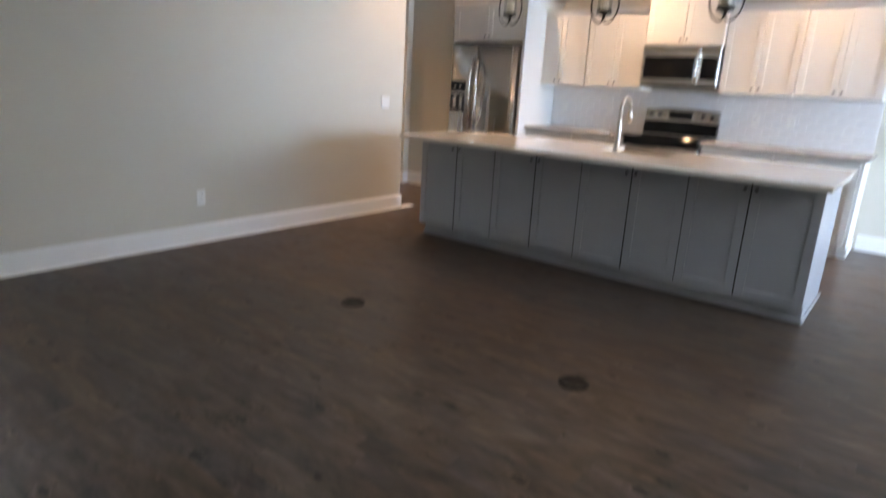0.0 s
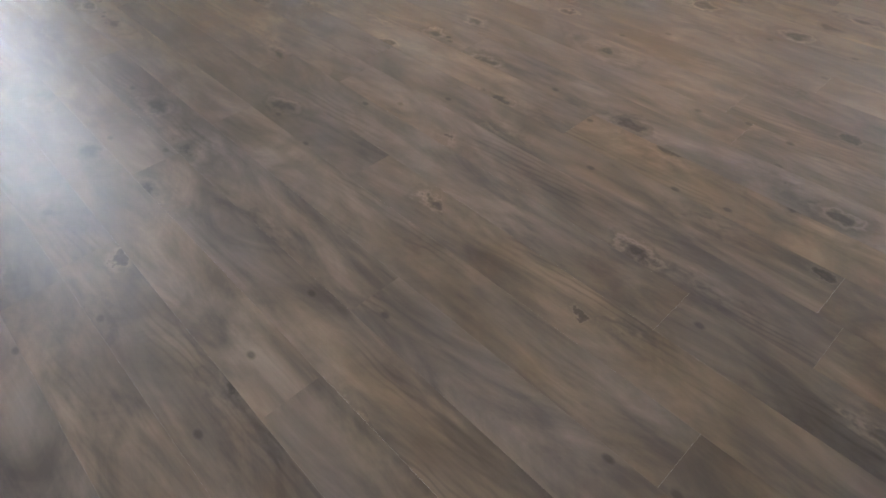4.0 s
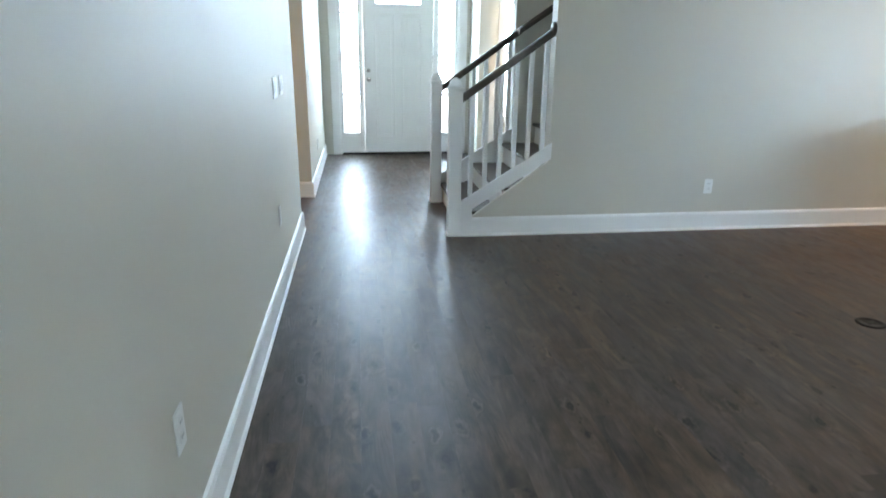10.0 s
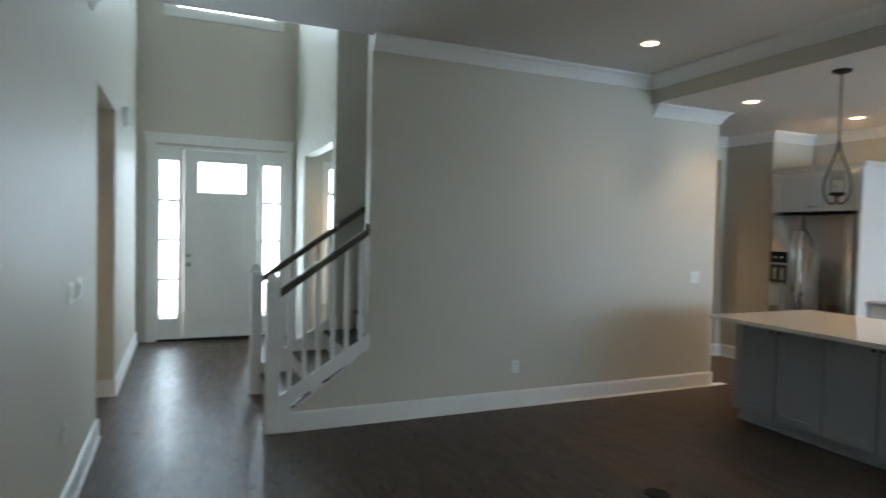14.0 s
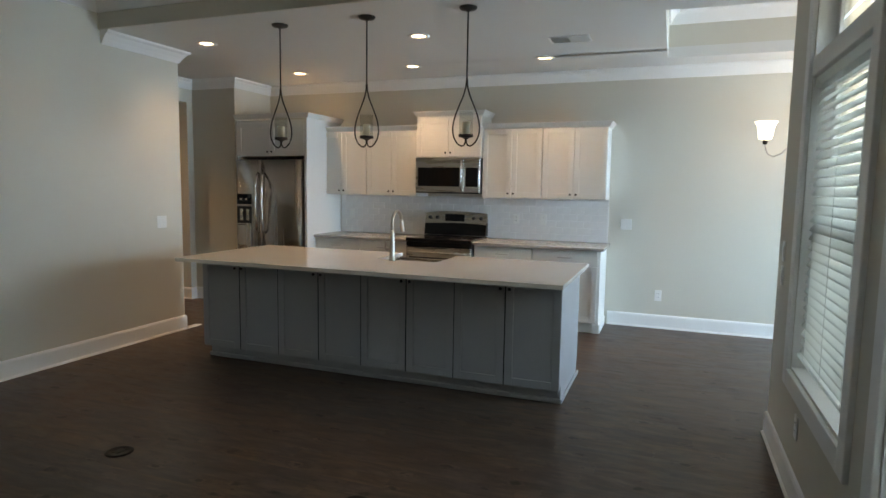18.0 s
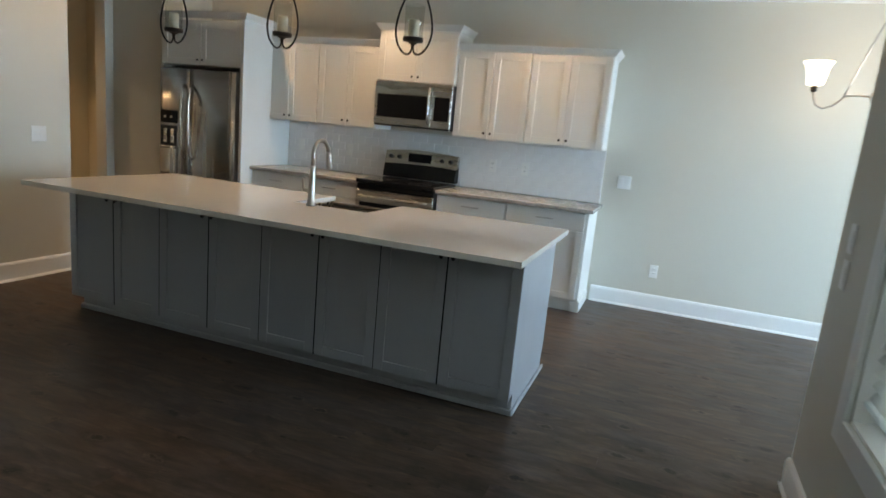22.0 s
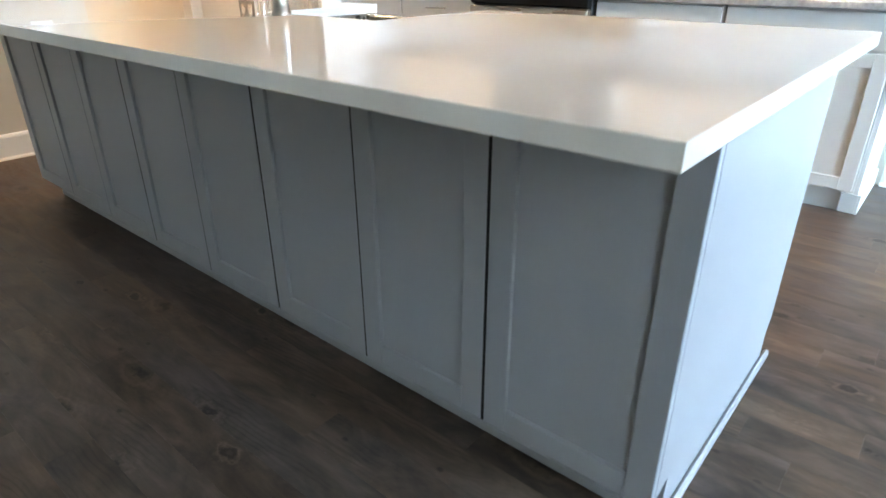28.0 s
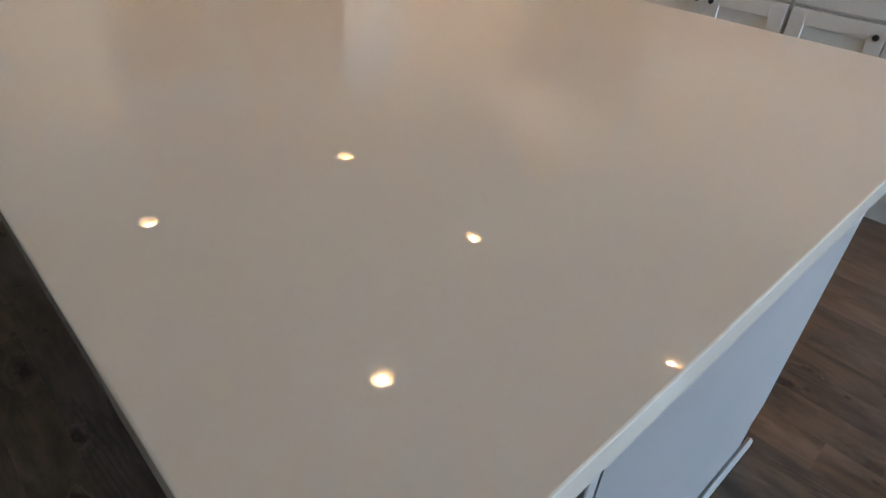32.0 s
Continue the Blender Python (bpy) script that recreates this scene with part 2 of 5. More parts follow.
def sweep(profile, path, closed=False):
    """A moulding: profile of (distance from the wall, height), along a path on plan; the room lies to the left of it."""
    bm = bmesh.new()
    pts = [Vector((*p, 0)) for p in path]
    n, rings = len(pts), []
    for i in range(n):
        a = (pts[i] - pts[i - 1]).normalized() if closed or i else (pts[1] - pts[0]).normalized()
        b = (pts[(i + 1) % n] - pts[i]).normalized() if closed or i < n - 1 else a
        na, nb = Vector((-a.y, a.x, 0)), Vector((-b.y, b.x, 0))
        m = (na + nb)
        m = m / max(m.dot(na), 0.2)
        rings.append([bm.verts.new(pts[i] + m * d + Vector((0, 0, z))) for d, z in profile])
    k = len(profile)
    for a, b in list(zip(rings, rings[1:])) + ([(rings[-1], rings[0])] if closed else []):
        for j in range(k):
            bm.faces.new((a[j], a[(j + 1) % k], b[(j + 1) % k], b[j]))
    if not closed:
        bm.faces.new(rings[0][::-1]), bm.faces.new(rings[-1])
    bmesh.ops.recalc_face_normals(bm, faces=bm.faces)
    return bm


def mesh_of(name, bm, mat):
    me = bpy.data.meshes.new(name)
    bm.to_mesh(me)
    bm.free()
    me.materials.append(mat)
    return me


def thing(name, place, label, category, group=""):
    ob = new(name)
    ob.empty_display_size = 0.1
    ob.location = place
    ORG[ob] = Vector(place)
    return tagged(ob, label, category, group)


def part(name, bm, mat, parent, label=""):
    org = ORG[parent]
    bmesh.ops.translate(bm, verts=bm.verts, vec=-org)
    ob = new(name, mesh_of(name, bm, mat))
    ob.parent = parent
    ORG[ob] = org
    return tagged(ob, label)


def solo(name, bm, mat, label, category="", kind="", group=""):
    """A thing or a piece of the setting that is one mesh."""
    ob = new(name, mesh_of(name, bm, mat))
    ORG[ob] = Vector((0, 0, 0))
    return tagged(ob, label, category, group, kind)


def setting(name, bm, mat, label):
    return solo(name, bm, mat, label, kind="structure")


# ---- walls, floors, ceilings ----
DOWN = ((0.45, -0.514), (1.966, -0.49), (0.765, -2.478), (1.942, -1.906), (1.915, -3.321))


def crown_at(z):
    return [(0, z - 0.115), (0.012, z - 0.115), (0.018, z - 0.10), (0.034, z - 0.07), (0.06, z - 0.035), (0.085, z - 0.018), (0.092, z - 0.002), (0, z - 0.002)]


def pierced(x0, y0, x1, y1, z0, z1, holes, h=0.06):
    """Boxes of a flat ceiling with a square hole over each recessed light."""
    mine = [p for p in holes if x0 < p[0] < x1 and y0 < p[1] < y1]
    if not mine:
        return [(x0, y0, z0, x1, y1, z1)]
    x, y = mine[0]
    left = [(x0, y0, x - h, y1), (x + h, y0, x1, y1), (x - h, y0, x + h, y - h), (x - h, y + h, x + h, y1)]
    return [row for a, b, c, d in left for row in pierced(a, b, c, d, z0, z1, mine[1:], h)]


T = 0.14
setting("subfloor", boxes((XL - 3, YW - 0.2, -0.25, XK + 0.2, YF + 0.2, -0.012), (0.0, YN - 0.2, -0.25, XK + 0.2, YW - 0.2, -0.012)), STAIN, "plain subfloor under dark wood planks")
setting("wall_west", boxes((XL - T, YW - T, 0, XL, 0.285, CF), (XL - T, 0.285, 2.48, XL, 1.43, CF), (XL - T, 1.43, 0, XL, YF, CF)), WALL, "long greige painted living room wall with an open doorway")
WIN = [(-0.62, -1.65), (-2.03, -3.06), (-3.44, -4.47)]
Z0, Z1, Z2 = 0.575, 2.075, 2.50
rows, edge = [], XC
for a, b in WIN:
    rows += [(a, YW - T, 0, edge, YW, CL), (b, YW - T, 0, a, YW, Z0), (b, YW - T, Z2, a, YW, CL)]
    edge = b
rows.append((XL, YW - T, 0, edge, YW, CL))
setting("wall_south", boxes(*rows), WALL, "greige wall with three tall windows and white blinds")
setting("wall_nook_west", boxes((XC - T, YN, 0, XC, YW - T, CL)), WALL, "greige side wall of the dining nook")
setting("wall_nook_south", boxes((XC - T, YN - T, 0, 0.3, YN, CL), (2.4, YN - T, 0, XK + T, YN, CL), (0.3, YN - T, 0, 2.4, YN, 0.5), (0.3, YN - T, 2.5, 2.4, YN, CL)), WALL, "greige far wall of the dining nook with a wide window")
setting("wall_east", boxes((XK, YN, 0, XK + T, 0.47, CL)), WALL, "greige kitchen wall behind white cabinets")
setting("wall_fridge_return", boxes((2.0, 0.47, 0, XK + T, 1.12 + T, CL)), WALL, "greige wall block beside the refrigerator")
setting("wall_stair", boxes((XS0, YS, 0, XS1, YS + 0.12, CL), (XS0, YS, CL, XS1, YS + 0.12, CF)), WALL, "broad greige wall beside the staircase")
setting("wall_hall", boxes((XS1 - 0.1, 1.12, 0, 1.0, 1.12 + T, CL), (1.905, 1.12, 0, 2.0, 1.12 + T, CL), (1.0, 1.12, 2.46, 1.905, 1.12 + T, CL)), WALL, "greige hall wall with an open doorway")
setting("wall_stair_far", boxes((XS0, 1.17, 0, XS1 - 0.1, 1.29, CF)), WALL, "greige wall on the far side of the stairs")
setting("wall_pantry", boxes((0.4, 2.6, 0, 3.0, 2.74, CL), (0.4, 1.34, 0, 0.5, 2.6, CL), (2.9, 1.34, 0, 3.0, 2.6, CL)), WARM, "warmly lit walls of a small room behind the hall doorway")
setting("wall_foyer_east", boxes((XR, 1.29, 2.40, XR + T, 3.3, CF), (XR, 3.3, 0, XR + T, YF, CF)), WALL, "tall greige foyer wall over a wide opening")
DX0, DX1 = -4.60, -3.02
setting("wall_front", boxes((XL, YF, 0, DX0, YF + T, CF), (DX1, YF, 0, -2.40, YF + T, 2.5), (-2.40, YF, 0, -1.42, YF + T, 0.52), (-2.40, YF, 2.32, -1.42, YF + T, 2.5), (-1.42, YF, 0, 3.0, YF + T, 2.5), (DX1, YF, 2.5, 3.0, YF + T, CF), (DX0, YF, 2.5, DX1, YF + T, 4.22), (DX0, YF, 4.22, -4.42, YF + T, 5.2), (-3.15, YF, 4.22, DX1, YF + T, 5.2), (DX0, YF, 5.2, DX1, YF + T, CF)), WALL, "tall greige foyer wall around the white front door")
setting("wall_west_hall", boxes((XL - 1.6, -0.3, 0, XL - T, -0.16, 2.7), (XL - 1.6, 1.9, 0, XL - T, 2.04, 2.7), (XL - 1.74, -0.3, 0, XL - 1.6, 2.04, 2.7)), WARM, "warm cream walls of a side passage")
setting("ceiling_west_hall", boxes(*pierced(XL - 1.74, -0.3, XL - T, 2.04, 2.7, 2.8, [(XL - 0.85, 0.75)])), CEIL, "plain white ceiling of the side passage")
setting("ceiling_living", boxes(*pierced(XL, YW, XB, YS, CL, CL + 0.1, [(-0.99, -0.79)])), CEIL, "smooth white living room ceiling")
setting("beam", boxes((XB, YW, CK, XB + 0.02, YS, CL + 0.1)), WALL, "greige dropped beam face between living room and kitchen")
TX0, TX1, TY0, TY1 = 0.60, 2.26, -4.44, -7.3
setting("ceiling_kitchen", boxes(*pierced(XB + 0.02, TY0, XK, 2.6, CK, CK + 0.1, DOWN + ((1.55, 1.95),)), (XC, TY1, CK, TX0, TY0, CK + 0.1), (TX1, TY1, CK, XK, TY0, CK + 0.1), (XC, YN, CK, XK, TY1, CK + 0.1), (XB + 0.02, YW, CK, XC, TY0, CK + 0.1), (TX0 - 0.1, TY1, CK + 0.42, TX1 + 0.1, TY0, CK + 0.5)), CEIL, "smooth white kitchen ceiling with a raised tray")
setting("tray_wall", boxes((TX0 - 0.05, TY1, CK + 0.1, TX0, TY0, CK + 0.42), (TX1, TY1, CK + 0.1, TX1 + 0.05, TY0, CK + 0.42), (TX0, TY0, CK + 0.1, TX1, TY0 + 0.05, CK + 0.42), (TX0, TY1 - 0.05, CK + 0.1, TX1, TY1, CK + 0.42)), WALL, "greige sides of the raised tray ceiling")
setting("trim_crown_tray", sweep(crown_at(CK + 0.42), [(TX0, TY1), (TX1, TY1), (TX1, TY0), (TX0, TY0)], closed=True), TRIM, "white crown moulding inside the raised tray")
setting("ceiling_foyer", boxes((XL, 0.12, CF, 3.0, YF, CF + 0.1), (XL, 0.0, CL + 0.1, XS0, 0.12, CF + 0.1)), CEIL, "white ceiling high above the foyer")
setting("wall_dining_room", boxes((XR + 3.2, 1.29, 0, XR + 3.3, YF, 2.9)), WALL, "greige far wall of the front dining room")
setting("ceiling_dining_room", boxes(*pierced(XR + T, 1.29, XR + 3.3, YF, 2.75, 2.85, [(-2.15, 3.15)])), CEIL, "white ceiling of the front dining room")

# ---- mouldings ----
BASE = [(0, 0), (0.026, 0), (0.024, 0.010), (0.016, 0.018), (0.016, 0.125), (0.010, 0.14), (0, 0.145)]


CONT = "white painted baseboard along the floor"
setting("baseboard", sweep(BASE, [(XL - T, 0.285), (XL, 0.285), (XL, YW), (XC, YW), (XC, YN), (XK, YN), (XK, -3.94)]), TRIM, CONT)
setting("baseboard", sweep(BASE, [(XL, YF), (XL, 1.43), (XL - T, 1.43)]), TRIM, CONT)
setting("baseboard", sweep(BASE, [(XS1, YS + 0.12), (XS1, YS), (-3.60, YS)]), TRIM, CONT)
setting("baseboard", sweep(BASE, [(2.0, 0.47), (2.0, 1.12), (1.905, 1.12), (1.905, 1.12 + T)]), TRIM, CONT)
CRN = "white crown moulding under the ceiling"
setting("trim_crown_living", sweep(crown_at(CL), [(XS0, YS), (XB, YS), (XB, YW), (XL, YW), (XL, YS)][::-1]), TRIM, CRN)
setting("trim_crown_kitchen", sweep(crown_at(CK), [(XS1, YS + 0.12), (XS1, YS), (XB + 0.02, YS)]), TRIM, CRN)
setting("trim_crown_kitchen", sweep(crown_at(CK), [(XK, YN), (XK, 0.47), (2.0, 0.47), (2.0, 1.12), (XS1, 1.12)]), TRIM, CRN)

# ---- kitchen cabinets ----
def shaker(bm, u0, u1, z0, z1, put, rail=0.055, t=0.02):
    """Frame of a shaker door; put(u, z, d) gives the place d in front of the cabinet face."""
    def slab(a0, a1, b0, b1, d0, d1, bevel=0.0015):
        p, q = put(a0, b0, d0), put(a1, b1, d1)
        box(bm, *p, *q, bevel=bevel)
    slab(u0, u0 + rail, z0, z1, 0, t)
    slab(u1 - rail, u1, z0, z1, 0, t)
    slab(u0 + rail, u1 - rail, z0, z0 + rail, 0, t)
    slab(u0 + rail, u1 - rail, z1 - rail, z1, 0, t)
    return bm


def facing_x(x, sign):
    return lambda u, z, d: (x + sign * d, u, z)


def knob(parent, place, sign, mat=None):
    bm = lathe(bmesh.new(), [(0.004, 0), (0.004, 0.010), (0.010, 0.014), (0.0115, 0.019), (0.009, 0.023), (0.003, 0.025)], (0, 0, 0), 14, "x")
    if sign < 0:
        bmesh.ops.scale(bm, verts=bm.verts, vec=(-1, 1, 1))
        bmesh.ops.reverse_faces(bm, faces=bm.faces)
    bmesh.ops.translate(bm, verts=bm.verts, vec=place)
    return part("knob", bm, mat or BRONZE, parent, "small dark metal knob")


def door(parent, put, sign, u0, u1, z0, z1, mat, knob_at=None, rail=0.055):
    g = 0.0026
    ob = part("door", shaker(bmesh.new(), u0 + g, u1 - g, z0 + g, z1 - g, put, rail), mat, parent)
    bm = bmesh.new()
    box(bm, *put(u0 + rail - 0.004, z0 + rail - 0.004, 0.001), *put(u1 - rail + 0.004, z1 - rail + 0.004, 0.010))
    part("panel", bm, mat, ob)
    if knob_at:
        knob(ob, put(knob_at[0], knob_at[1], 0.02), sign)
    return ob


def drawer(parent, put, u0, u1, z0, z1, mat):
    bm = bmesh.new()
    g = 0.0015
    box(bm, *put(u0 + g, z0 + g, 0), *put(u1 - g, z1 - g, 0.02), bevel=0.003)
    ob = part("drawer_front", bm, mat, parent)
    c, z = (u0 + u1) / 2, (z0 + z1) / 2
    bm = bmesh.new()
    tube(bm, [put(c - 0.07, z, 0.018), put(c - 0.068, z, 0.042), put(c - 0.06, z, 0.047), put(c + 0.06, z, 0.047), put(c + 0.068, z, 0.042), put(c + 0.07, z, 0.018)], 0.005, 8)
    part("pull", bm, NICKEL, ob, "slim brushed nickel bar pull")
    return ob


def cornice(parent, x0, y0, y1, z, mat, sides=(True, True)):
    """Crown on a wall cabinet, with its front at x0 and returns to the wall."""
    prof = [(0, z - 0.055), (0.008, z - 0.055), (0.012, z - 0.045), (0.03, z - 0.02), (0.04, z - 0.008), (0.042, z), (-0.01, z), (-0.01, z - 0.055)]
    path = ([(XK - 0.005, y1)] if sides[1] else []) + [(x0, y1), (x0, y0)] + ([(XK - 0.005, y0)] if sides[0] else [])
    part("crown", sweep(prof, path[::-1]), mat, parent)


def wall_cabinet(y0, y1, z0, z1, depth, label, top, sides=(False, False), knobs_low=True):
    """A two-door wall cabinet from y1 (towards the hall) to y0."""
    x = XK - depth
    ob = thing("wall_cabinet", (XK - depth / 2, (y0 + y1) / 2, z0), label, "cabinet", "white kitchen wall cabinets")
    part("body", boxes((x + 0.003, y0 + 0.001, z0, XK - 0.003, y1 - 0.001, z1), bevel=0.001), WHITE, ob)
    put, mid = facing_x(x, -1), (y0 + y1) / 2
    zk = z0 + 0.05
    door(ob, put, -1, y0 + 0.004, mid, z0 + 0.004, z1 - 0.03, WHITE, (mid - 0.03, zk))
    door(ob, put, -1, mid, y1 - 0.004, z0 + 0.004, z1 - 0.03, WHITE, (mid + 0.03, zk))
    cornice(ob, x - 0.002, y0, y1, top, WHITE, sides)
    return ob


LW = "white shaker wall cabinet with two doors and dark knobs"
wall_cabinet(-1.145, -0.475, 1.36, 2.13, 0.33, LW, 2.165)
wall_cabinet(-1.795, -1.147, 1.36, 2.13, 0.33, LW, 2.165)
wall_cabinet(-3.235, -2.572, 1.36, 2.13, 0.33, LW, 2.165)
wall_cabinet(-3.91, -3.237, 1.36, 2.13, 0.33, "white shaker wall cabinet closing the row of cabinets", 2.165, (True, False))
wall_cabinet(-2.57, -1.797, 1.80, 2.26, 0.36, "short white cabinet raised above the microwave", 2.31, (True, True))

fc = thing("refrigerator_cabinet", (2.3, -0.08, 1.79), "white cabinet with two doors above the refrigerator", "cabinet")
part("body", boxes((1.965, -0.555, 1.80, XK - 0.003, 0.40, 2.22), bevel=0.001), WHITE, fc)
put = facing_x(1.962, -1)
door(fc, put, -1, -0.55, -0.08, 1.805, 2.19, WHITE, (-0.11, 1.85))
door(fc, put, -1, -0.08, 0.395, 1.805, 2.19, WHITE, (-0.05, 1.85))
cornice(fc, 1.94, -0.60, 0.42, 2.29, WHITE, (True, False))
tp = thing("tall_end_panel", (2.3, -0.575, 0), "tall white panel beside the refrigerator", "cabinet panel")
part("panel", boxes((1.93, -0.595, 0.0, XK - 0.003, -0.558, 2.235), bevel=0.002), WHITE, tp)
part("panel", boxes((1.96, 0.402, 0.0, XK - 0.003, 0.425, 2.235), bevel=0.002), WHITE, tp)


def base_cabinet(y0, y1, label, ends=()):
    x = XK - 0.585
    ob = thing("base_cabinet", (XK - 0.3, (y0 + y1) / 2, 0), label, "cabinet", "white kitchen base cabinets")
    part("body", boxes((x + 0.003, y0 + 0.001, 0.105, XK - 0.003, y1 - 0.001, 0.853), bevel=0.001), WHITE, ob)
    part("toe_kick", boxes((x + 0.06, y0 + 0.001, 0, XK - 0.01, y1 - 0.001, 0.105)), WHITE, ob)
    put, mid = facing_x(x, -1), (y0 + y1) / 2
    drawer(ob, put, y0 + 0.006, y1 - 0.006, 0.700, 0.848, WHITE)
    door(ob, put, -1, y0 + 0.006, mid, 0.115, 0.693, WHITE, (mid - 0.03, 0.650))
    door(ob, put, -1, mid, y1 - 0.006, 0.115, 0.693, WHITE, (mid + 0.03, 0.650))
    for y in ends:
        part("end_panel", boxes((x - 0.004, y - 0.018, 0.105, XK - 0.003, y, 0.853), (x + 0.058, y - 0.018, 0.0, XK - 0.003, y, 0.105), bevel=0.001), WHITE, ob)
        part("base_trim", boxes((x + 0.045, y - 0.03, 0, XK - 0.03, y - 0.018, 0.09), (x + 0.045, y - 0.018, 0.0, x + 0.058, y + 0.05, 0.09), bevel=0.002), WHITE, ob)
    return ob


LB = "white base cabinet with a drawer over two shaker doors"
base_cabinet(-1.195, -0.597, LB)
base_cabinet(-1.797, -1.197, LB)
base_cabinet(-3.215, -2.575, LB)
base_cabinet(-3.89, -3.217, "white end base cabinet with a drawer and two doors", (-3.89,))
for y0, y1 in ((-1.797, -0.597), (-3.945, -2.575)):
    c = thing("countertop", (2.35, (y0 + y1) / 2, 0.858), "speckled grey granite countertop on white base cabinets", "countertop", "granite countertops")
    part("slab", boxes((XK - 0.645, y0, 0.855, XK - 0.008, y1, HC), bevel=0.004), GRANITE, c)

# ---- range ----
RY0, RY1 = -2.569, -1.803
rg = thing("range", (2.35, -2.186, 0), "stainless steel electric range with a black glass top", "stove")
part("body", boxes((2.075, RY0, 0.09, XK - 0.02, RY1, 0.868), bevel=0.003), BLACK, rg)
part("foot_panel", boxes((2.11, RY0 + 0.01, 0.0, XK - 0.05, RY1 - 0.01, 0.09)), BLACK, rg)
part("storage_drawer", boxes((2.045, RY0 + 0.004, 0.10, 2.075, RY1 - 0.004, 0.245), bevel=0.004), STEELH, rg)
od = part("oven_door", boxes((2.035, RY0 + 0.004, 0.255, 2.075, RY1 - 0.004, 0.808), bevel=0.005), STEELH, rg)
part("window", boxes((2.030, RY0 + 0.045, 0.30, 2.036, RY1 - 0.045, 0.70), bevel=0.002), BLACKG, od, "black glass oven window")
bm = bmesh.new()
tube(bm, [(2.035, RY0 + 0.06, 0.755), (1.992, RY0 + 0.062, 0.755), (1.985, RY0 + 0.08, 0.755), (1.985, RY1 - 0.08, 0.755), (1.992, RY1 - 0.062, 0.755), (2.035, RY1 - 0.06, 0.755)], 0.012, 12)
part("handle", bm, STEELH, od, "round steel bar handle")
part("front_rail", boxes((2.04, RY0 + 0.003, 0.815, 2.075, RY1 - 0.003, 0.862), bevel=0.006), ENAMEL, rg)
part("cooktop", boxes((2.025, RY0, 0.868, XK - 0.09, RY1, 0.906), bevel=0.006), BLACKG, rg, "black glass cooktop")
for bx, by, br in ((2.17, -2.38, 0.10), (2.17, -1.99, 0.08), (2.43, -2.38, 0.075), (2.43, -1.99, 0.105)):
    bm = bmesh.new()
    tube(bm, [(bx + br * math.cos(a), by + br * math.sin(a), 0.9065) for a in np.linspace(0, 2 * math.pi, 33)[:-1]], 0.0012, 4, True)
    part("burner_ring", bm, SLOT, rg)
bm = bmesh.new()
prof = [(0.0, 0.912), (-0.035, 0.912), (-0.035, 0.93), (-0.012, 1.05), (0.0, 1.06), (0.06, 1.06), (0.06, 0.912)]
vs = [[bm.verts.new((2.60 + d, y, z)) for d, z in prof] for y in (RY0 + 0.004, RY1 - 0.004)]
for k in range(len(prof)):
    bm.faces.new((vs[0][k], vs[0][(k + 1) % len(prof)], vs[1][(k + 1) % len(prof)], vs[1][k]))
bm.faces.new(vs[0][::-1]), bm.faces.new(vs[1])
bmesh.ops.recalc_face_normals(bm, faces=bm.faces)
part("splash_panel", bm, ENAMEL, rg, "black enamel lower backguard")
bm = bmesh.new()
n = 14
top = [1.165 + 0.024 * (1 - (2 * i / n - 1) ** 2) for i in range(n + 1)]
fr = [(bm.verts.new((2.585, RY0 + 0.004 + (RY1 - RY0 - 0.008) * i / n, 1.040 + 0.012 * (1 - (2 * i / n - 1) ** 2))), bm.verts.new((2.61, RY0 + 0.004 + (RY1 - RY0 - 0.008) * i / n, top[i])), bm.verts.new((2.66, RY0 + 0.004 + (RY1 - RY0 - 0.008) * i / n, top[i])), bm.verts.new((2.66, RY0 + 0.004 + (RY1 - RY0 - 0.008) * i / n, 1.040))) for i in range(n + 1)]
for a, b in zip(fr, fr[1:]):
    for k in range(4):
        bm.faces.new((a[k], a[(k + 1) % 4], b[(k + 1) % 4], b[k]))
bm.faces.new(fr[0][::-1]), bm.faces.new(fr[-1])
bmesh.ops.recalc_face_normals(bm, faces=bm.faces)
bg = part("control_panel", bm, STEELH, rg, "curved stainless control panel")
part("display", boxes((2.585, -2.30, 1.072, 2.604, -2.06, 1.155), bevel=0.003), BLACKG, bg, "black clock display")
for ky in (-2.50, -2.41, -1.96, -1.87):
    bm = lathe(bmesh.new(), [(0.021, 0.0), (0.021, -0.012), (0.017, -0.018), (0.016, -0.03), (0.004, -0.032)], (2.60, ky, 1.112), 18, "x")
    part("knob", bm, BLACK, bg, "black control knob")

# ---- microwave ----
mw = thing("microwave", (2.5, -2.186, 1.40), "stainless over-the-range microwave under a white cabinet", "microwave")
part("body", boxes((2.315, RY0, 1.405, XK - 0.004, RY1, 1.795), bevel=0.003), BLACK, mw)
fd = part("door", boxes((2.285, RY0 + 0.19, 1.412, 2.315, RY1 - 0.002, 1.792), bevel=0.004), STEELH, mw)
part("window", boxes((2.281, RY0 + 0.235, 1.475, 2.286, RY1 - 0.03, 1.685), bevel=0.002), BLACKG, fd, "dark glass window")
cp = part("control_panel", boxes((2.285, RY0 + 0.002, 1.412, 2.315, RY0 + 0.187, 1.792), bevel=0.004), STEELH, mw)
part("keypad", boxes((2.281, RY0 + 0.02, 1.475, 2.286, RY0 + 0.165, 1.685), bevel=0.002), BLACKG, cp, "black keypad")
bm = bmesh.new()
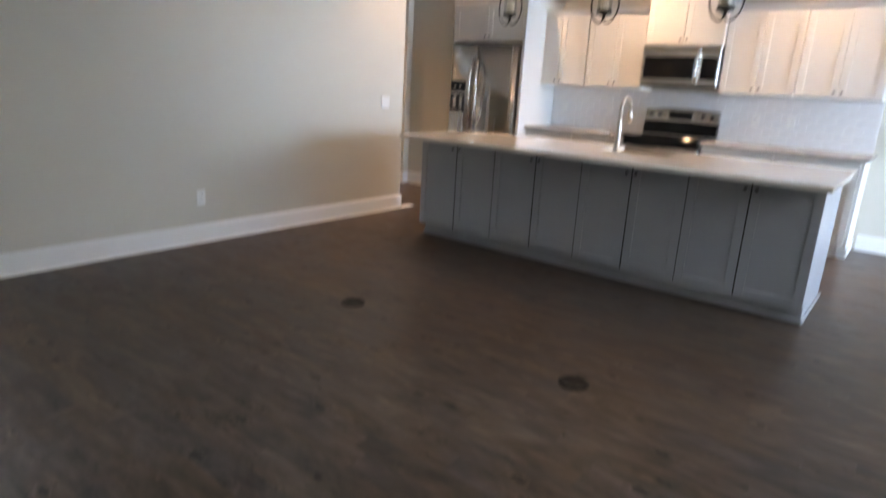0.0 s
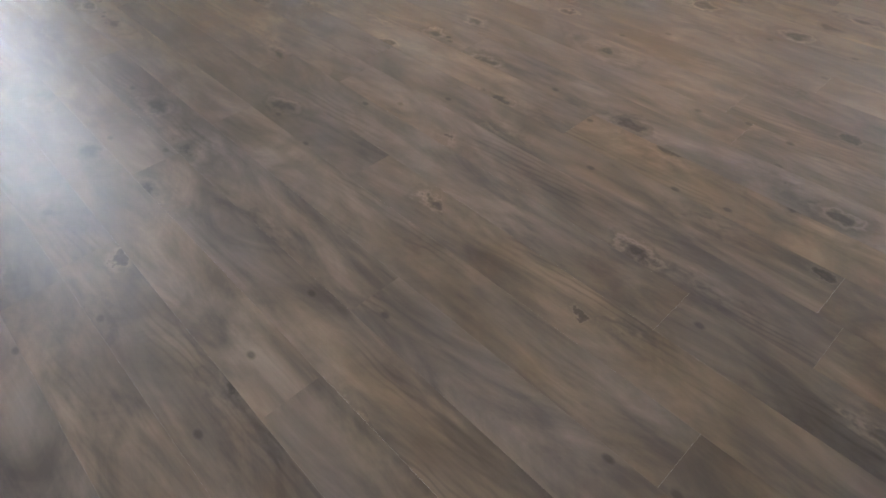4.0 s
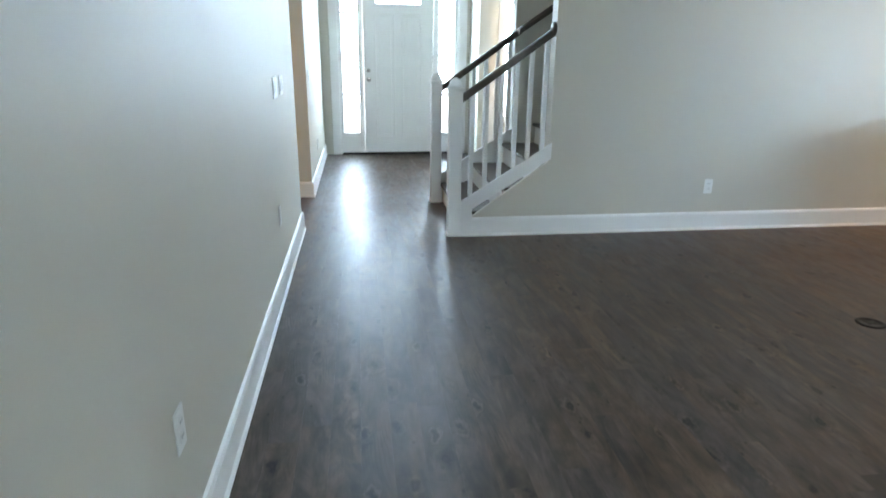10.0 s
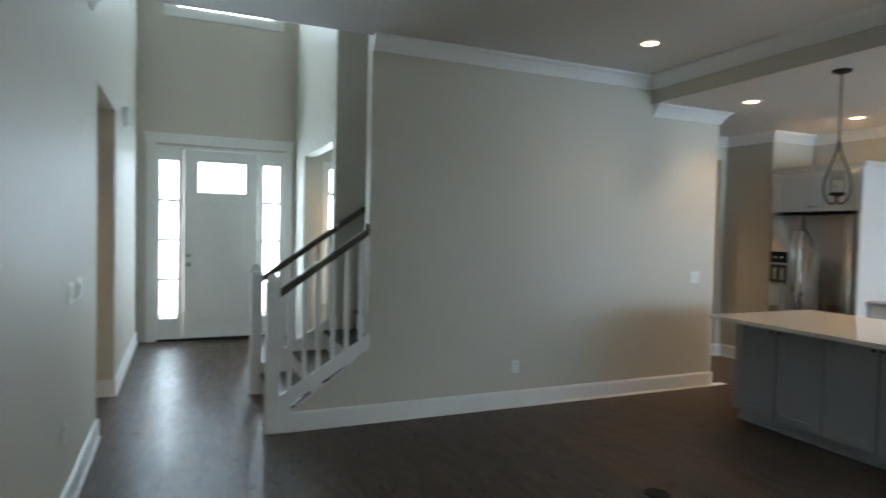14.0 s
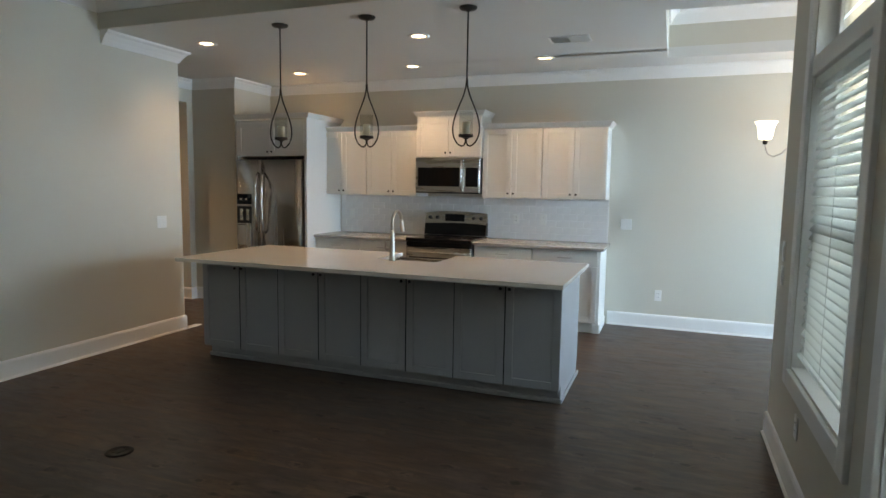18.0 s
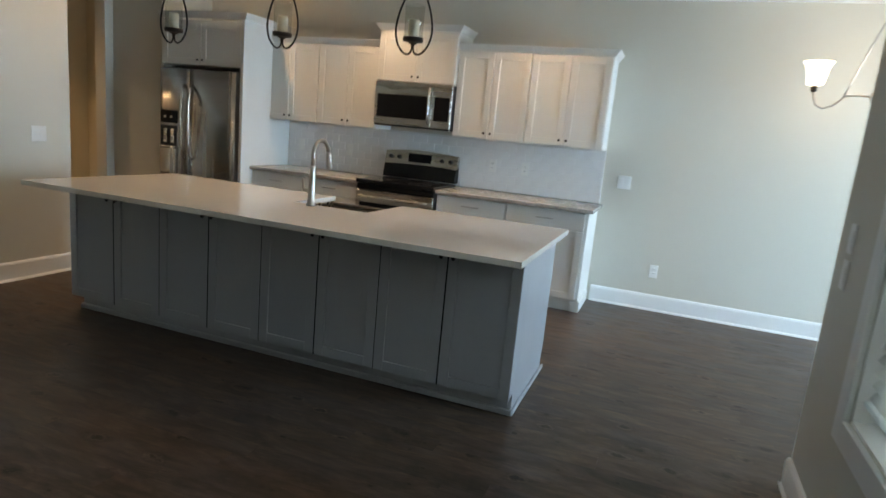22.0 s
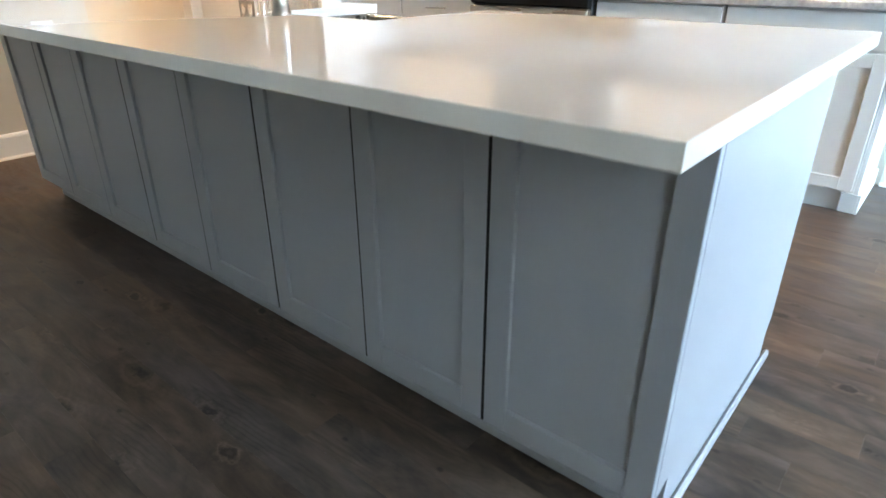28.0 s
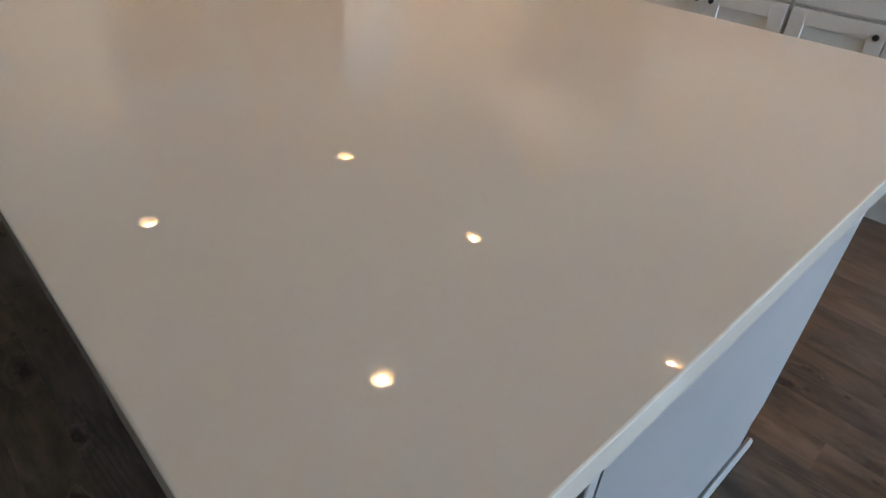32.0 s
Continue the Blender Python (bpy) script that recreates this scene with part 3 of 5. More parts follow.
tube(bm, [(2.286, RY0 + 0.205, 1.435), (2.25, RY0 + 0.205, 1.455), (2.24, RY0 + 0.205, 1.52), (2.238, RY0 + 0.205, 1.60), (2.24, RY0 + 0.205, 1.68), (2.25, RY0 + 0.205, 1.75), (2.286, RY0 + 0.205, 1.77)], 0.012, 10)
part("handle", bm, STEEL, fd, "bowed steel handle")
part("vent_grille", boxes((2.292, RY0 + 0.01, 1.398, 2.62, RY1 - 0.01, 1.405)), BLACK, mw)

# ---- refrigerator ----
FX = 1.90
rf = thing("refrigerator", (2.25, -0.09, 0), "stainless side-by-side refrigerator with a water dispenser", "refrigerator")
part("body", boxes((FX + 0.075, -0.545, 0.03, XK - 0.05, 0.392, 1.765), bevel=0.004), BLACK, rf)
part("base_grille", boxes((FX + 0.08, -0.53, 0.0, FX + 0.12, 0.385, 0.055)), BLACK, rf)
SEAM = 0.022


def fridge_door(y0, y1):
    bm = bmesh.new()
    cols = 10
    rings = []
    for i in range(cols + 1):
        s = i / cols
        y = y0 + (y1 - y0) * s
        x = FX + 0.012 * (2 * s - 1) ** 2
        rings.append([bm.verts.new(p) for p in ((x, y, 0.06), (x, y, 1.755), (FX + 0.07, y, 1.755), (FX + 0.07, y, 0.06))])
    for a, b in zip(rings, rings[1:]):
        for k in range(4):
            f = bm.faces.new((a[k], a[(k + 1) % 4], b[(k + 1) % 4], b[k]))
            f.smooth = k == 0
    bm.faces.new(rings[0][::-1]), bm.faces.new(rings[-1])
    bmesh.ops.recalc_face_normals(bm, faces=bm.faces)
    return part("door", bm, STEEL, rf)


left, right = fridge_door(SEAM + 0.003, 0.392), fridge_door(-0.530, SEAM - 0.003)
for ob, y in ((left, SEAM + 0.045), (right, SEAM - 0.045)):
    bm = bmesh.new()
    tube(bm, [(FX + 0.008, y, 0.89), (FX - 0.032, y, 0.925), (FX - 0.052, y, 1.05), (FX - 0.060, y, 1.245), (FX - 0.052, y, 1.44), (FX - 0.032, y, 1.565), (FX + 0.008, y, 1.60)], 0.0145, 12)
    part("handle", bm, STEEL, ob, "bowed steel door handle")
dp = part("dispenser_panel", boxes((FX - 0.006, 0.165, 1.225, FX + 0.02, 0.375, 1.35), bevel=0.003), BLACKG, left, "black dispenser controls")
for y in (0.235, 0.315):
    part("button", boxes((FX - 0.008, y - 0.014, 1.275, FX - 0.0055, y + 0.014, 1.297), bevel=0.001), STEEL, dp)
part("dispenser_strip", boxes((FX - 0.009, 0.165, 1.203, FX + 0.02, 0.375, 1.224), bevel=0.003), NICKEL, left, "bright steel strip")
part("dispenser_recess", boxes((FX - 0.004, 0.165, 1.0, FX + 0.02, 0.375, 1.202), bevel=0.003), BLACK, left, "dark dispenser recess")
for y in (0.215, 0.305):
    part("dispenser_lever", boxes((FX - 0.018, y - 0.02, 1.03, FX - 0.004, y + 0.02, 1.17), bevel=0.004), STEELH, left)
part("dispenser_tray", boxes((FX - 0.026, 0.165, 0.985, FX + 0.01, 0.375, 1.0), bevel=0.003), STEEL, left)
part("dispenser_apron", boxes((FX - 0.020, 0.165, 0.73, FX + 0.01, 0.375, 0.984), bevel=0.008), STEEL, left, "smooth steel panel under the dispenser")

# ---- island ----
IY0, IY1 = -3.90, -0.905
isl = thing("kitchen_island", (0.3, -2.4, 0), "grey painted kitchen island with eight shaker doors", "island")
part("body", boxes((-0.0695, IY0 + 0.02, 0.105, 0.68, -2.90, 0.855), (-0.07, -2.90, 0.105, 0.20, -2.31, 0.855), (0.20, -2.90, 0.105, 0.68, -2.31, 0.62), (-0.07, -2.31, 0.105, 0.68, IY1 - 0.02, 0.855)), GREY, isl)
step = (IY1 + 3.515) / 7
# black sheet put behind the doors so their gaps look shaded
part("face_frame", boxes((-0.0725, IY0 + 0.003, 0.109, -0.0702, IY1 - 0.003, 0.854)), BLACK, isl, "black sheet behind the doors, painted shade for the gaps")
put = facing_x(-0.0735, -1)
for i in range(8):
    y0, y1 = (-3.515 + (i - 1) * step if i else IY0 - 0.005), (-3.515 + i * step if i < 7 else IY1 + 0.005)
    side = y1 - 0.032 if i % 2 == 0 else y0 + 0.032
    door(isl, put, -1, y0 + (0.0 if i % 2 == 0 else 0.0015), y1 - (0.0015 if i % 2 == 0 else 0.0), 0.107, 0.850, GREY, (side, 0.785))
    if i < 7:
        # dark strip fills the gap, shade put in as colour
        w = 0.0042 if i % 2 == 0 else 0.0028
        part("door_gap", boxes((-0.0915, y1 - w, 0.109, -0.0725, y1 + w, 0.848)), FLOORMETAL_SHADE, isl, "dark strip painting the shade between two doors")
for y0, y1 in ((IY0, IY0 + 0.018), (IY1 - 0.018, IY1)):
    bm = bmesh.new()
    out = [(-0.0625, 0.106), (-0.0625, 0.8565), (0.725, 0.8565), (0.725, 0.145), (0.700, 0.105), (0.700, 0.0), (-0.006, 0.0), (-0.006, 0.122)]
    a, b = [bm.verts.new((x, y0, z)) for x, z in out], [bm.verts.new((x, y1, z)) for x, z in out]
    bm.faces.new(a), bm.faces.new(b[::-1])
    for k in range(len(out)):
        bm.faces.new((a[k], b[k], b[(k + 1) % len(out)], a[(k + 1) % len(out)]))
    bmesh.ops.recalc_face_normals(bm, faces=bm.faces)
    part("end_panel", bm, GREY, isl)
part("base_trim", boxes((-0.010, IY0 + 0.018, 0.03, 0.016, IY1 - 0.018, 0.104), bevel=0.002), GREY, isl)
part("base_trim", boxes((-0.024, IY0 - 0.014, 0, -0.006, IY1 + 0.014, 0.034), bevel=0.006), GREY, isl)
part("base_trim", boxes((-0.006, IY0 - 0.014, 0, 0.745, IY0, 0.03), bevel=0.006), GREY, isl)
part("base_trim", boxes((-0.006, IY1, 0, 0.745, IY1 + 0.014, 0.03), bevel=0.006), GREY, isl)
part("toe_kick", boxes((0.016, IY0 + 0.018, 0, 0.66, IY1 - 0.018, 0.105)), GREY, isl)
CX0, CX1, CY0, CY1 = -0.415, 0.765, -3.958, -0.925
SY0, SY1, SX = -2.86, -2.35, 0.265
ct = thing("island_countertop", (0.15, -2.45, 0.857), "glossy white quartz island countertop with a sink cutout", "countertop")
bm = bmesh.new()
out = [(CX0, CY0), (CX1, CY0), (CX1, SY0), (SX, SY0), (SX, SY1), (CX1, SY1), (CX1, CY1), (CX0, CY1)]
a, b = [bm.verts.new((x, y, 0.857)) for x, y in out], [bm.verts.new((x, y, HC)) for x, y in out]
bm.faces.new(a[::-1]), bm.faces.new(b)
for k in range(len(out)):
    bm.faces.new((a[k], a[(k + 1) % 8], b[(k + 1) % 8], b[k]))
bmesh.ops.bevel(bm, geom=[e for e in bm.edges if abs(e.verts[0].co.z - e.verts[1].co.z) < 1e-6], offset=0.002, segments=2, profile=0.5, affect="EDGES")
part("slab", bm, QUARTZ, ct)
sk = thing("sink", (0.45, -2.605, 0.66), "stainless apron-front sink set into the island", "sink")
X0, X1, ya, yb = SX - 0.012, 0.745, SY0 - 0.012, SY1 + 0.012
part("basin", boxes((X0, ya, 0.655, X1, yb, 0.665), (X0, ya, 0.665, X0 + 0.012, yb, 0.854), (X0 + 0.012, ya, 0.665, X1, ya + 0.012, 0.854), (X0 + 0.012, yb - 0.012, 0.665, X1, yb, 0.854), bevel=0.002), STEELH, sk)
part("apron", boxes((X1 - 0.03, ya + 0.012, 0.64, X1, yb - 0.012, 0.854), bevel=0.006), STEELH, sk, "steel apron front")
part("drain", lathe(bmesh.new(), [(0.055, 0.0), (0.055, 0.004), (0.042, 0.005), (0.04, 0.002), (0.005, 0.002)], (0.50, -2.605, 0.666), 20), STEEL, sk)

fa = thing("faucet", (0.22, -2.505, HC), "tall brushed nickel pull-down kitchen faucet", "faucet")
FXc, FYc = 0.22, -2.505
part("base", lathe(bmesh.new(), [(0.03, 0), (0.03, 0.008), (0.024, 0.014), (0.021, 0.05), (0.019, 0.16), (0.016, 0.22), (0.0135, 0.24)], (FXc, FYc, HC), 24), NICKEL, fa)
bm = bmesh.new()
R = 0.085
tube(bm, [(FXc, FYc, HC + 0.23), (FXc, FYc, HC + 0.30)] + [(FXc + R - R * math.cos(t), FYc, HC + 0.30 + R * math.sin(t)) for t in np.linspace(0.0, math.pi * 0.92, 12)], 0.0125, 14)
part("spout", bm, NICKEL, fa)
tx, tz = FXc + R - R * math.cos(math.pi * 0.92), HC + 0.30 + R * math.sin(math.pi * 0.92)
bm = bmesh.new()
tube(bm, [(tx, FYc, tz), (tx + 0.006, FYc, tz - 0.03), (tx + 0.018, FYc, tz - 0.09), (tx + 0.021, FYc, tz - 0.105)], [0.0135, 0.016, 0.019, 0.017], 14)
part("spray_head", bm, NICKEL, fa)
bm = bmesh.new()
tube(bm, [(FXc, FYc + 0.015, HC + 0.085), (FXc, FYc + 0.05, HC + 0.09), (FXc, FYc + 0.058, HC + 0.10), (FXc - 0.005, FYc + 0.062, HC + 0.155)], [0.013, 0.012, 0.009, 0.006], 10)
part("handle", bm, NICKEL, fa)

# ---- backsplash ----
bsl = thing("backsplash", (XK, -2.25, HC), "glossy white tile backsplash behind the counters", "backsplash")
part("grout", boxes((XK - 0.006, -3.905, HC + 0.001, XK - 0.001, -0.60, 1.36)), GROUT, bsl)
part("end_trim", boxes((XK - 0.013, -3.915, HC + 0.001, XK - 0.001, -3.905, 1.36), bevel=0.001), TRIM, bsl)

# ---- pendants ----
def pendant(y):
    x, zt, zb = 0.104, CK, 1.76
    ob = thing("pendant_lamp", (x, y, zb), "dark bronze teardrop pendant with a glass candle cup", "pendant lamp", "pendants over the island")
    part("canopy", lathe(bmesh.new(), [(0.064, 0), (0.064, -0.008), (0.055, -0.018), (0.02, -0.024), (0.012, -0.03)], (x, y, zt - 0.001), 28), BRONZE, ob)
    loop_top = zb + 0.475
    part("rod", tube(bmesh.new(), [(x, y, zt - 0.02), (x, y, loop_top)], 0.0055, 10), BRONZE, ob)
    for s in (-1, 1):
        pts = [(0.003, 0.475), (0.006, 0.43), (0.022, 0.37), (0.052, 0.30), (0.083, 0.225), (0.099, 0.16), (0.101, 0.11), (0.088, 0.06), (0.062, 0.024), (0.035, 0.008), (0.014, 0.014), (0.004, 0.035), (0.002, 0.06)]
        fine = []
        for i in range(len(pts) - 1):
            p0, p1, p2, p3 = (Vector(pts[max(i - 1, 0)]), Vector(pts[i]), Vector(pts[i + 1]), Vector(pts[min(i + 2, len(pts) - 1)]))
            for t in (0, 0.33, 0.66):
                fine.append(0.5 * ((2 * p1) + (p2 - p0) * t + (2 * p0 - 5 * p1 + 4 * p2 - p3) * t * t + (3 * p1 - p0 - 3 * p2 + p3) * t ** 3))
        fine.append(Vector(pts[-1]))
        part("loop_arm", tube(bmesh.new(), [(x, y + s * p.x, zb + p.y) for p in fine], 0.0058, 8), BRONZE, ob)
    part("cup", lathe(bmesh.new(), [(0.006, 0.03), (0.01, 0.055), (0.03, 0.066), (0.052, 0.07), (0.054, 0.09), (0.05, 0.09), (0.03, 0.086)], (x, y, zb), 24), BRONZE, ob)
    gl = part("glass", lathe(bmesh.new(), [(0.049, 0.09), (0.051, 0.25), (0.0495, 0.25), (0.0475, 0.092)], (x, y, zb), 28), CLEAR, ob, "clear glass cylinder")
    part("candle_sleeve", lathe(bmesh.new(), [(0.028, 0.088), (0.028, 0.175), (0.022, 0.178), (0.01, 0.172)], (x, y, zb), 18), CANDLE, ob, "cream candle-shaped sleeve")
    return ob


for y in (-1.56, -2.338, -3.14):
    pendant(y)

# ---- recessed lights ----
def downlight(x, y, z, watts=56, cone=108):
    ob = thing("recessed_light", (x, y, z), "round white recessed ceiling light, switched on", "ceiling light", "recessed lights")
    part("trim_ring", lathe(bmesh.new(), [(0.062, 0.004), (0.062, -0.003), (0.070, -0.006), (0.094, -0.004), (0.096, -0.0005), (0.066, -0.0005), (0.066, 0.004)], (x, y, z), 32, hollow=True), PLATE, ob)
    part("reflector", lathe(bmesh.new(), [(0.0625, 0.0), (0.061, 0.04), (0.053, 0.095), (0.034, 0.108), (0.040, 0.112), (0.058, 0.097), (0.065, 0.04), (0.066, 0.0)], (x, y, z), 28, hollow=True), DISH, ob, "reflector with the bulb light put in as glow")
    part("bulb", lathe(bmesh.new(), [(0.018, 0.092), (0.034, 0.078), (0.042, 0.055), (0.043, 0.045), (0.038, 0.038), (0.018, 0.034), (0.003, 0.033)], (x, y, z), 24), LAMP, ob, "glowing bulb face")
    data = bpy.data.lights.new("recessed_lamp", "SPOT")
    data.energy, data.color, data.spot_size, data.spot_blend, data.shadow_soft_size = watts, (1.0, 0.76, 0.50), radians(cone), 1.0, 0.018
    lamp = new("recessed_lamp", data)
    lamp.location = (x, y, z + 0.012)


for x, y in DOWN:
    downlight(x, y, CK, 44 if y < -1 or x > 1 else 24, 122 if x > 0.5 else 112)
downlight(-0.99, -0.79, CL, 8)

# ---- ceiling vent ----
cv = thing("ceiling_vent", (1.235, -3.69, CK), "white louvred air vent in the ceiling", "vent")
part("frame", boxes((1.125, -3.84, CK - 0.008, 1.145, -3.50, CK - 0.0005), (1.325, -3.84, CK - 0.008, 1.345, -3.50, CK - 0.0005), (1.145, -3.84, CK - 0.008, 1.325, -3.82, CK - 0.0005), (1.145, -3.52, CK - 0.008, 1.325, -3.50, CK - 0.0005), (1.145, -3.68, CK - 0.008, 1.325, -3.665, CK - 0.0005), bevel=0.001), PLATE, cv)
# flat black sheet paints the shade of the opening behind the slats
part("duct", boxes((1.145, -3.82, CK - 0.003, 1.325, -3.52, CK - 0.0006)), BLACK, cv)
for i in range(9):
    x = 1.157 + i * 0.0195
    for ya, yb, turn in ((-3.82, -3.68, 38), (-3.665, -3.52, -38)):
        bm = boxes((-0.008, ya, -0.0008, 0.008, yb, 0.0008))
        bmesh.ops.rotate(bm, verts=bm.verts, cent=(0, 0, 0), matrix=Matrix.Rotation(radians(turn), 3, "Y"))
        bmesh.ops.translate(bm, verts=bm.verts, vec=(x, 0, CK - 0.0065))
        part("slat", bm, PLATE, cv)

# ---- staircase ----
SX0, RISE, RUN = -3.66, 0.181, 0.285      # first riser, step sizes
st = thing("staircase", (-2.9, 0.58, 0), "staircase with dark wood treads, white risers and balustrades", "staircase")
for i in range(9):
    x, z = SX0 + 0.06 + i * RUN, i * RISE
    part("riser", boxes((x, 0.04, z, x + 0.018, 1.13, z + RISE - 0.028)), TRIM, st)
    part("tread", boxes((x - 0.026, 0.035, z + RISE - 0.027, x + RUN + 0.018, 1.135, z + RISE), bevel=0.006), STAIN, st, "dark stained tread")
SLOPE = RISE / RUN


def stringer(y0, y1, x0, x1, name, drop, lift):
    """A sloped board along the steps, cut upright at its ends."""
    top = lambda x: 0.265 + (x - (-3.615)) * SLOPE + lift
    bm = bmesh.new()
    out = [(x0, 0.0), (x0, top(x0)), (x1, top(x1)), (x1, top(x1) - drop), (x0 + 0.085, max(top(x0 + 0.085) - drop, 0.12)), (x0 + 0.085, 0.0)]
    a, b = [bm.verts.new((x, y0, z)) for x, z in out], [bm.verts.new((x, y1, z)) for x, z in out]
    bm.faces.new(a), bm.faces.new(b[::-1])
    for k in range(len(out)):
        bm.faces.new((a[k], b[k], b[(k + 1) % len(out)], a[(k + 1) % len(out)]))
    bmesh.ops.recalc_face_normals(bm, faces=bm.faces)
    return part(name, bm, TRIM, st)


def under_stair():
    bm = bmesh.new()
    out = [(-3.60, 0.0), (-3.60, 0.10), (XS0, 0.56), (XS0, 0.0)]
    a, b = [bm.verts.new((x, 0.0, z)) for x, z in out], [bm.verts.new((x, 0.03, z)) for x, z in out]
    bm.faces.new(a), bm.faces.new(b[::-1])
    for k in range(4):
        bm.faces.new((a[k], b[k], b[(k + 1) % 4], a[(k + 1) % 4]))
    bmesh.ops.recalc_face_normals(bm, faces=bm.faces)
    return bm


setting("wall_under_stair", under_stair(), WALL, "greige triangle of wall under the stair stringer")
stringer(-0.018, 0.0, -3.62, -2.945, "stringer", 0.115, 0.012)
stringer(1.135, 1.165, -3.62, -2.93, "stringer", 0.30, 0.0)
part("stringer_cap", boxes((0, -0.026, -0.006, 0.83, 0.05, 0.006), bevel=0.003), TRIM, st)
cap = st.children[-1]
cap.data.transform(Matrix.Translation(-ORG[st]) @ Matrix.Translation((-3.62, 0, 0.272)) @ Matrix.Rotation(-math.atan(SLOPE), 4, "Y") @ Matrix.Translation(ORG[st]))
part("stringer_cap", boxes((0, 1.11, -0.006, 0.83, 1.18, 0.006), bevel=0.003), TRIM, st)
cap = st.children[-1]
cap.data.transform(Matrix.Translation(-ORG[st]) @ Matrix.Translation((-3.62, 0, 0.272)) @ Matrix.Rotation(-math.atan(SLOPE), 4, "Y") @ Matrix.Translation(ORG[st]))
for yc in (0.034, 1.142):
    x0 = -3.668
    bm = boxes((x0 - 0.048, yc - 0.048, 0, x0 + 0.048, yc + 0.048, 1.09), bevel=0.003)
    nw = part("newel_post", bm, TRIM, st, "white square newel post")
    bm = boxes((x0 - 0.056, yc - 0.056, 1.075, x0 + 0.056, yc + 0.056, 1.10), bevel=0.006)
    lathe(bm, [(0.062, 1.10), (0.06, 1.115), (0.048, 1.14), (0.028, 1.158), (0.004, 1.165)], (x0, yc, 0), 4)
    bmesh.ops.rotate(bm, verts=[v for v in bm.verts if v.co.z > 1.1001 or abs(v.co.z - 1.10) < 1e-5 and abs(v.co.x - x0) < 0.0635 and v.co.z > 1.0999 and (abs(v.co.x - x0) < 1e-4 or abs(v.co.y - yc) < 1e-4)], cent=(x0, yc, 0), matrix=Matrix.Rotation(radians(45), 3, "Z"))
    part("cap", bm, TRIM, nw)
    part("base_block", boxes((x0 - 0.056, yc - 0.056, 0, x0 + 0.056, yc + 0.056, 0.02), bevel=0.004), TRIM, nw)
    for k in range(6):
        x = -3.545 + k * 0.107
        zb = 0.265 + (x + 3.615) * SLOPE
        zt = 0.985 + (x + 3.615) * SLOPE * 1.12
        part("baluster", boxes((x - 0.016, yc - 0.016, zb, x + 0.016, yc + 0.016, zt + 0.03), bevel=0.002), TRIM, st)


def handrail(y, x0, x1, z0, slope, name="handrail"):
    prof = [(-0.030, -0.030), (-0.030, 0.004), (-0.022, 0.024), (-0.006, 0.032), (0.006, 0.032), (0.022, 0.024), (0.030, 0.004), (0.030, -0.030)]
    bm = bmesh.new()
    a = [bm.verts.new((x0, y + u, z0 + w)) for u, w in prof]
    b = [bm.verts.new((x1, y + u, z0 + (x1 - x0) * slope + w)) for u, w in prof]
    bm.faces.new(a[::-1]), bm.faces.new(b)
    for k in range(8):
        bm.faces.new((a[k], a[(k + 1) % 8], b[(k + 1) % 8], b[k]))
    bmesh.ops.recalc_face_normals(bm, faces=bm.faces)
    return part(name, bm, STAIN, st, "dark stained handrail")


handrail(0.034, -3.62, -2.955, 1.02, 0.71)
handrail(1.142, -3.62, -2.92, 1.03, 0.71)
handrail(1.09, -2.95, -1.0, 1.52, 0.66)
part("rosette", lathe(bmesh.new(), [(0.05, 0.0), (0.05, -0.014), (0.04, -0.022), (0.01, -0.024)], (XS0 - 0.001, 0.034, 1.50), 24, "x"), STAIN, st)

# ---- front door ----
fdr = thing("front_door", (-3.81, YF, 0), "white panelled front door with a lite and two sidelights", "door")
FY = YF + 0.03
DL, DR, DT = -4.275, -3.36, 2.465
part("casing", boxes((-4.71, YF - 0.022, 0, -4.60, YF + 0.0, 2.53), (-3.02, YF - 0.022, 0, -2.915, YF, 2.53), (-4.73, YF - 0.026, 2.53, -2.90, YF, 2.63), (-4.745, YF - 0.04, 2.63, -2.885, YF, 2.655), bevel=0.003), TRIM, fdr)
part("frame", boxes((DX0, YF + 0.001, 0, -4.585, YF + 0.13, 2.5), (DX1 - 0.015, YF + 0.001, 0, DX1, YF + 0.13, 2.5), (-4.585, YF + 0.001, DT + 0.004, DX1 - 0.015, YF + 0.13, 2.5), (DL - 0.04, YF + 0.001, 0, DL - 0.004, YF + 0.13, DT + 0.004), (DR + 0.004, YF + 0.001, 0, DR + 0.04, YF + 0.13, DT + 0.004)), TRIM, fdr)
part("threshold", boxes((-4.585, YF - 0.01, 0.0, DX1 - 0.015, YF + 0.13, 0.022), bevel=0.004), BRONZE, fdr)
LX0, LX1, LZ0, LZ1 = -4.10, -3.52, 1.925, 2.315
leaf = part("leaf", boxes((DL, FY, 0.024, DR, FY + 0.045, LZ0), (DL, FY, LZ0, LX0, FY + 0.045, LZ1), (LX1, FY, LZ0, DR, FY + 0.045, LZ1), (DL, FY, LZ1, DR, FY + 0.045, DT)), TRIM, fdr)
part("lite_frame", boxes((LX0 - 0.02, FY - 0.012, LZ0 - 0.02, LX1 + 0.02, FY, LZ0), (LX0 - 0.02, FY - 0.012, LZ1, LX1 + 0.02, FY, LZ1 + 0.02), (LX0 - 0.02, FY - 0.012, LZ0, LX0, FY, LZ1), (LX1, FY - 0.012, LZ0, LX1 + 0.02, FY, LZ1), bevel=0.003), TRIM, leaf)
pane = part("pane", boxes((LX0, FY + 0.018, LZ0, LX1, FY + 0.024, LZ1)), GLASS, leaf, "bright clear glass lite")
pane.visible_shadow = False
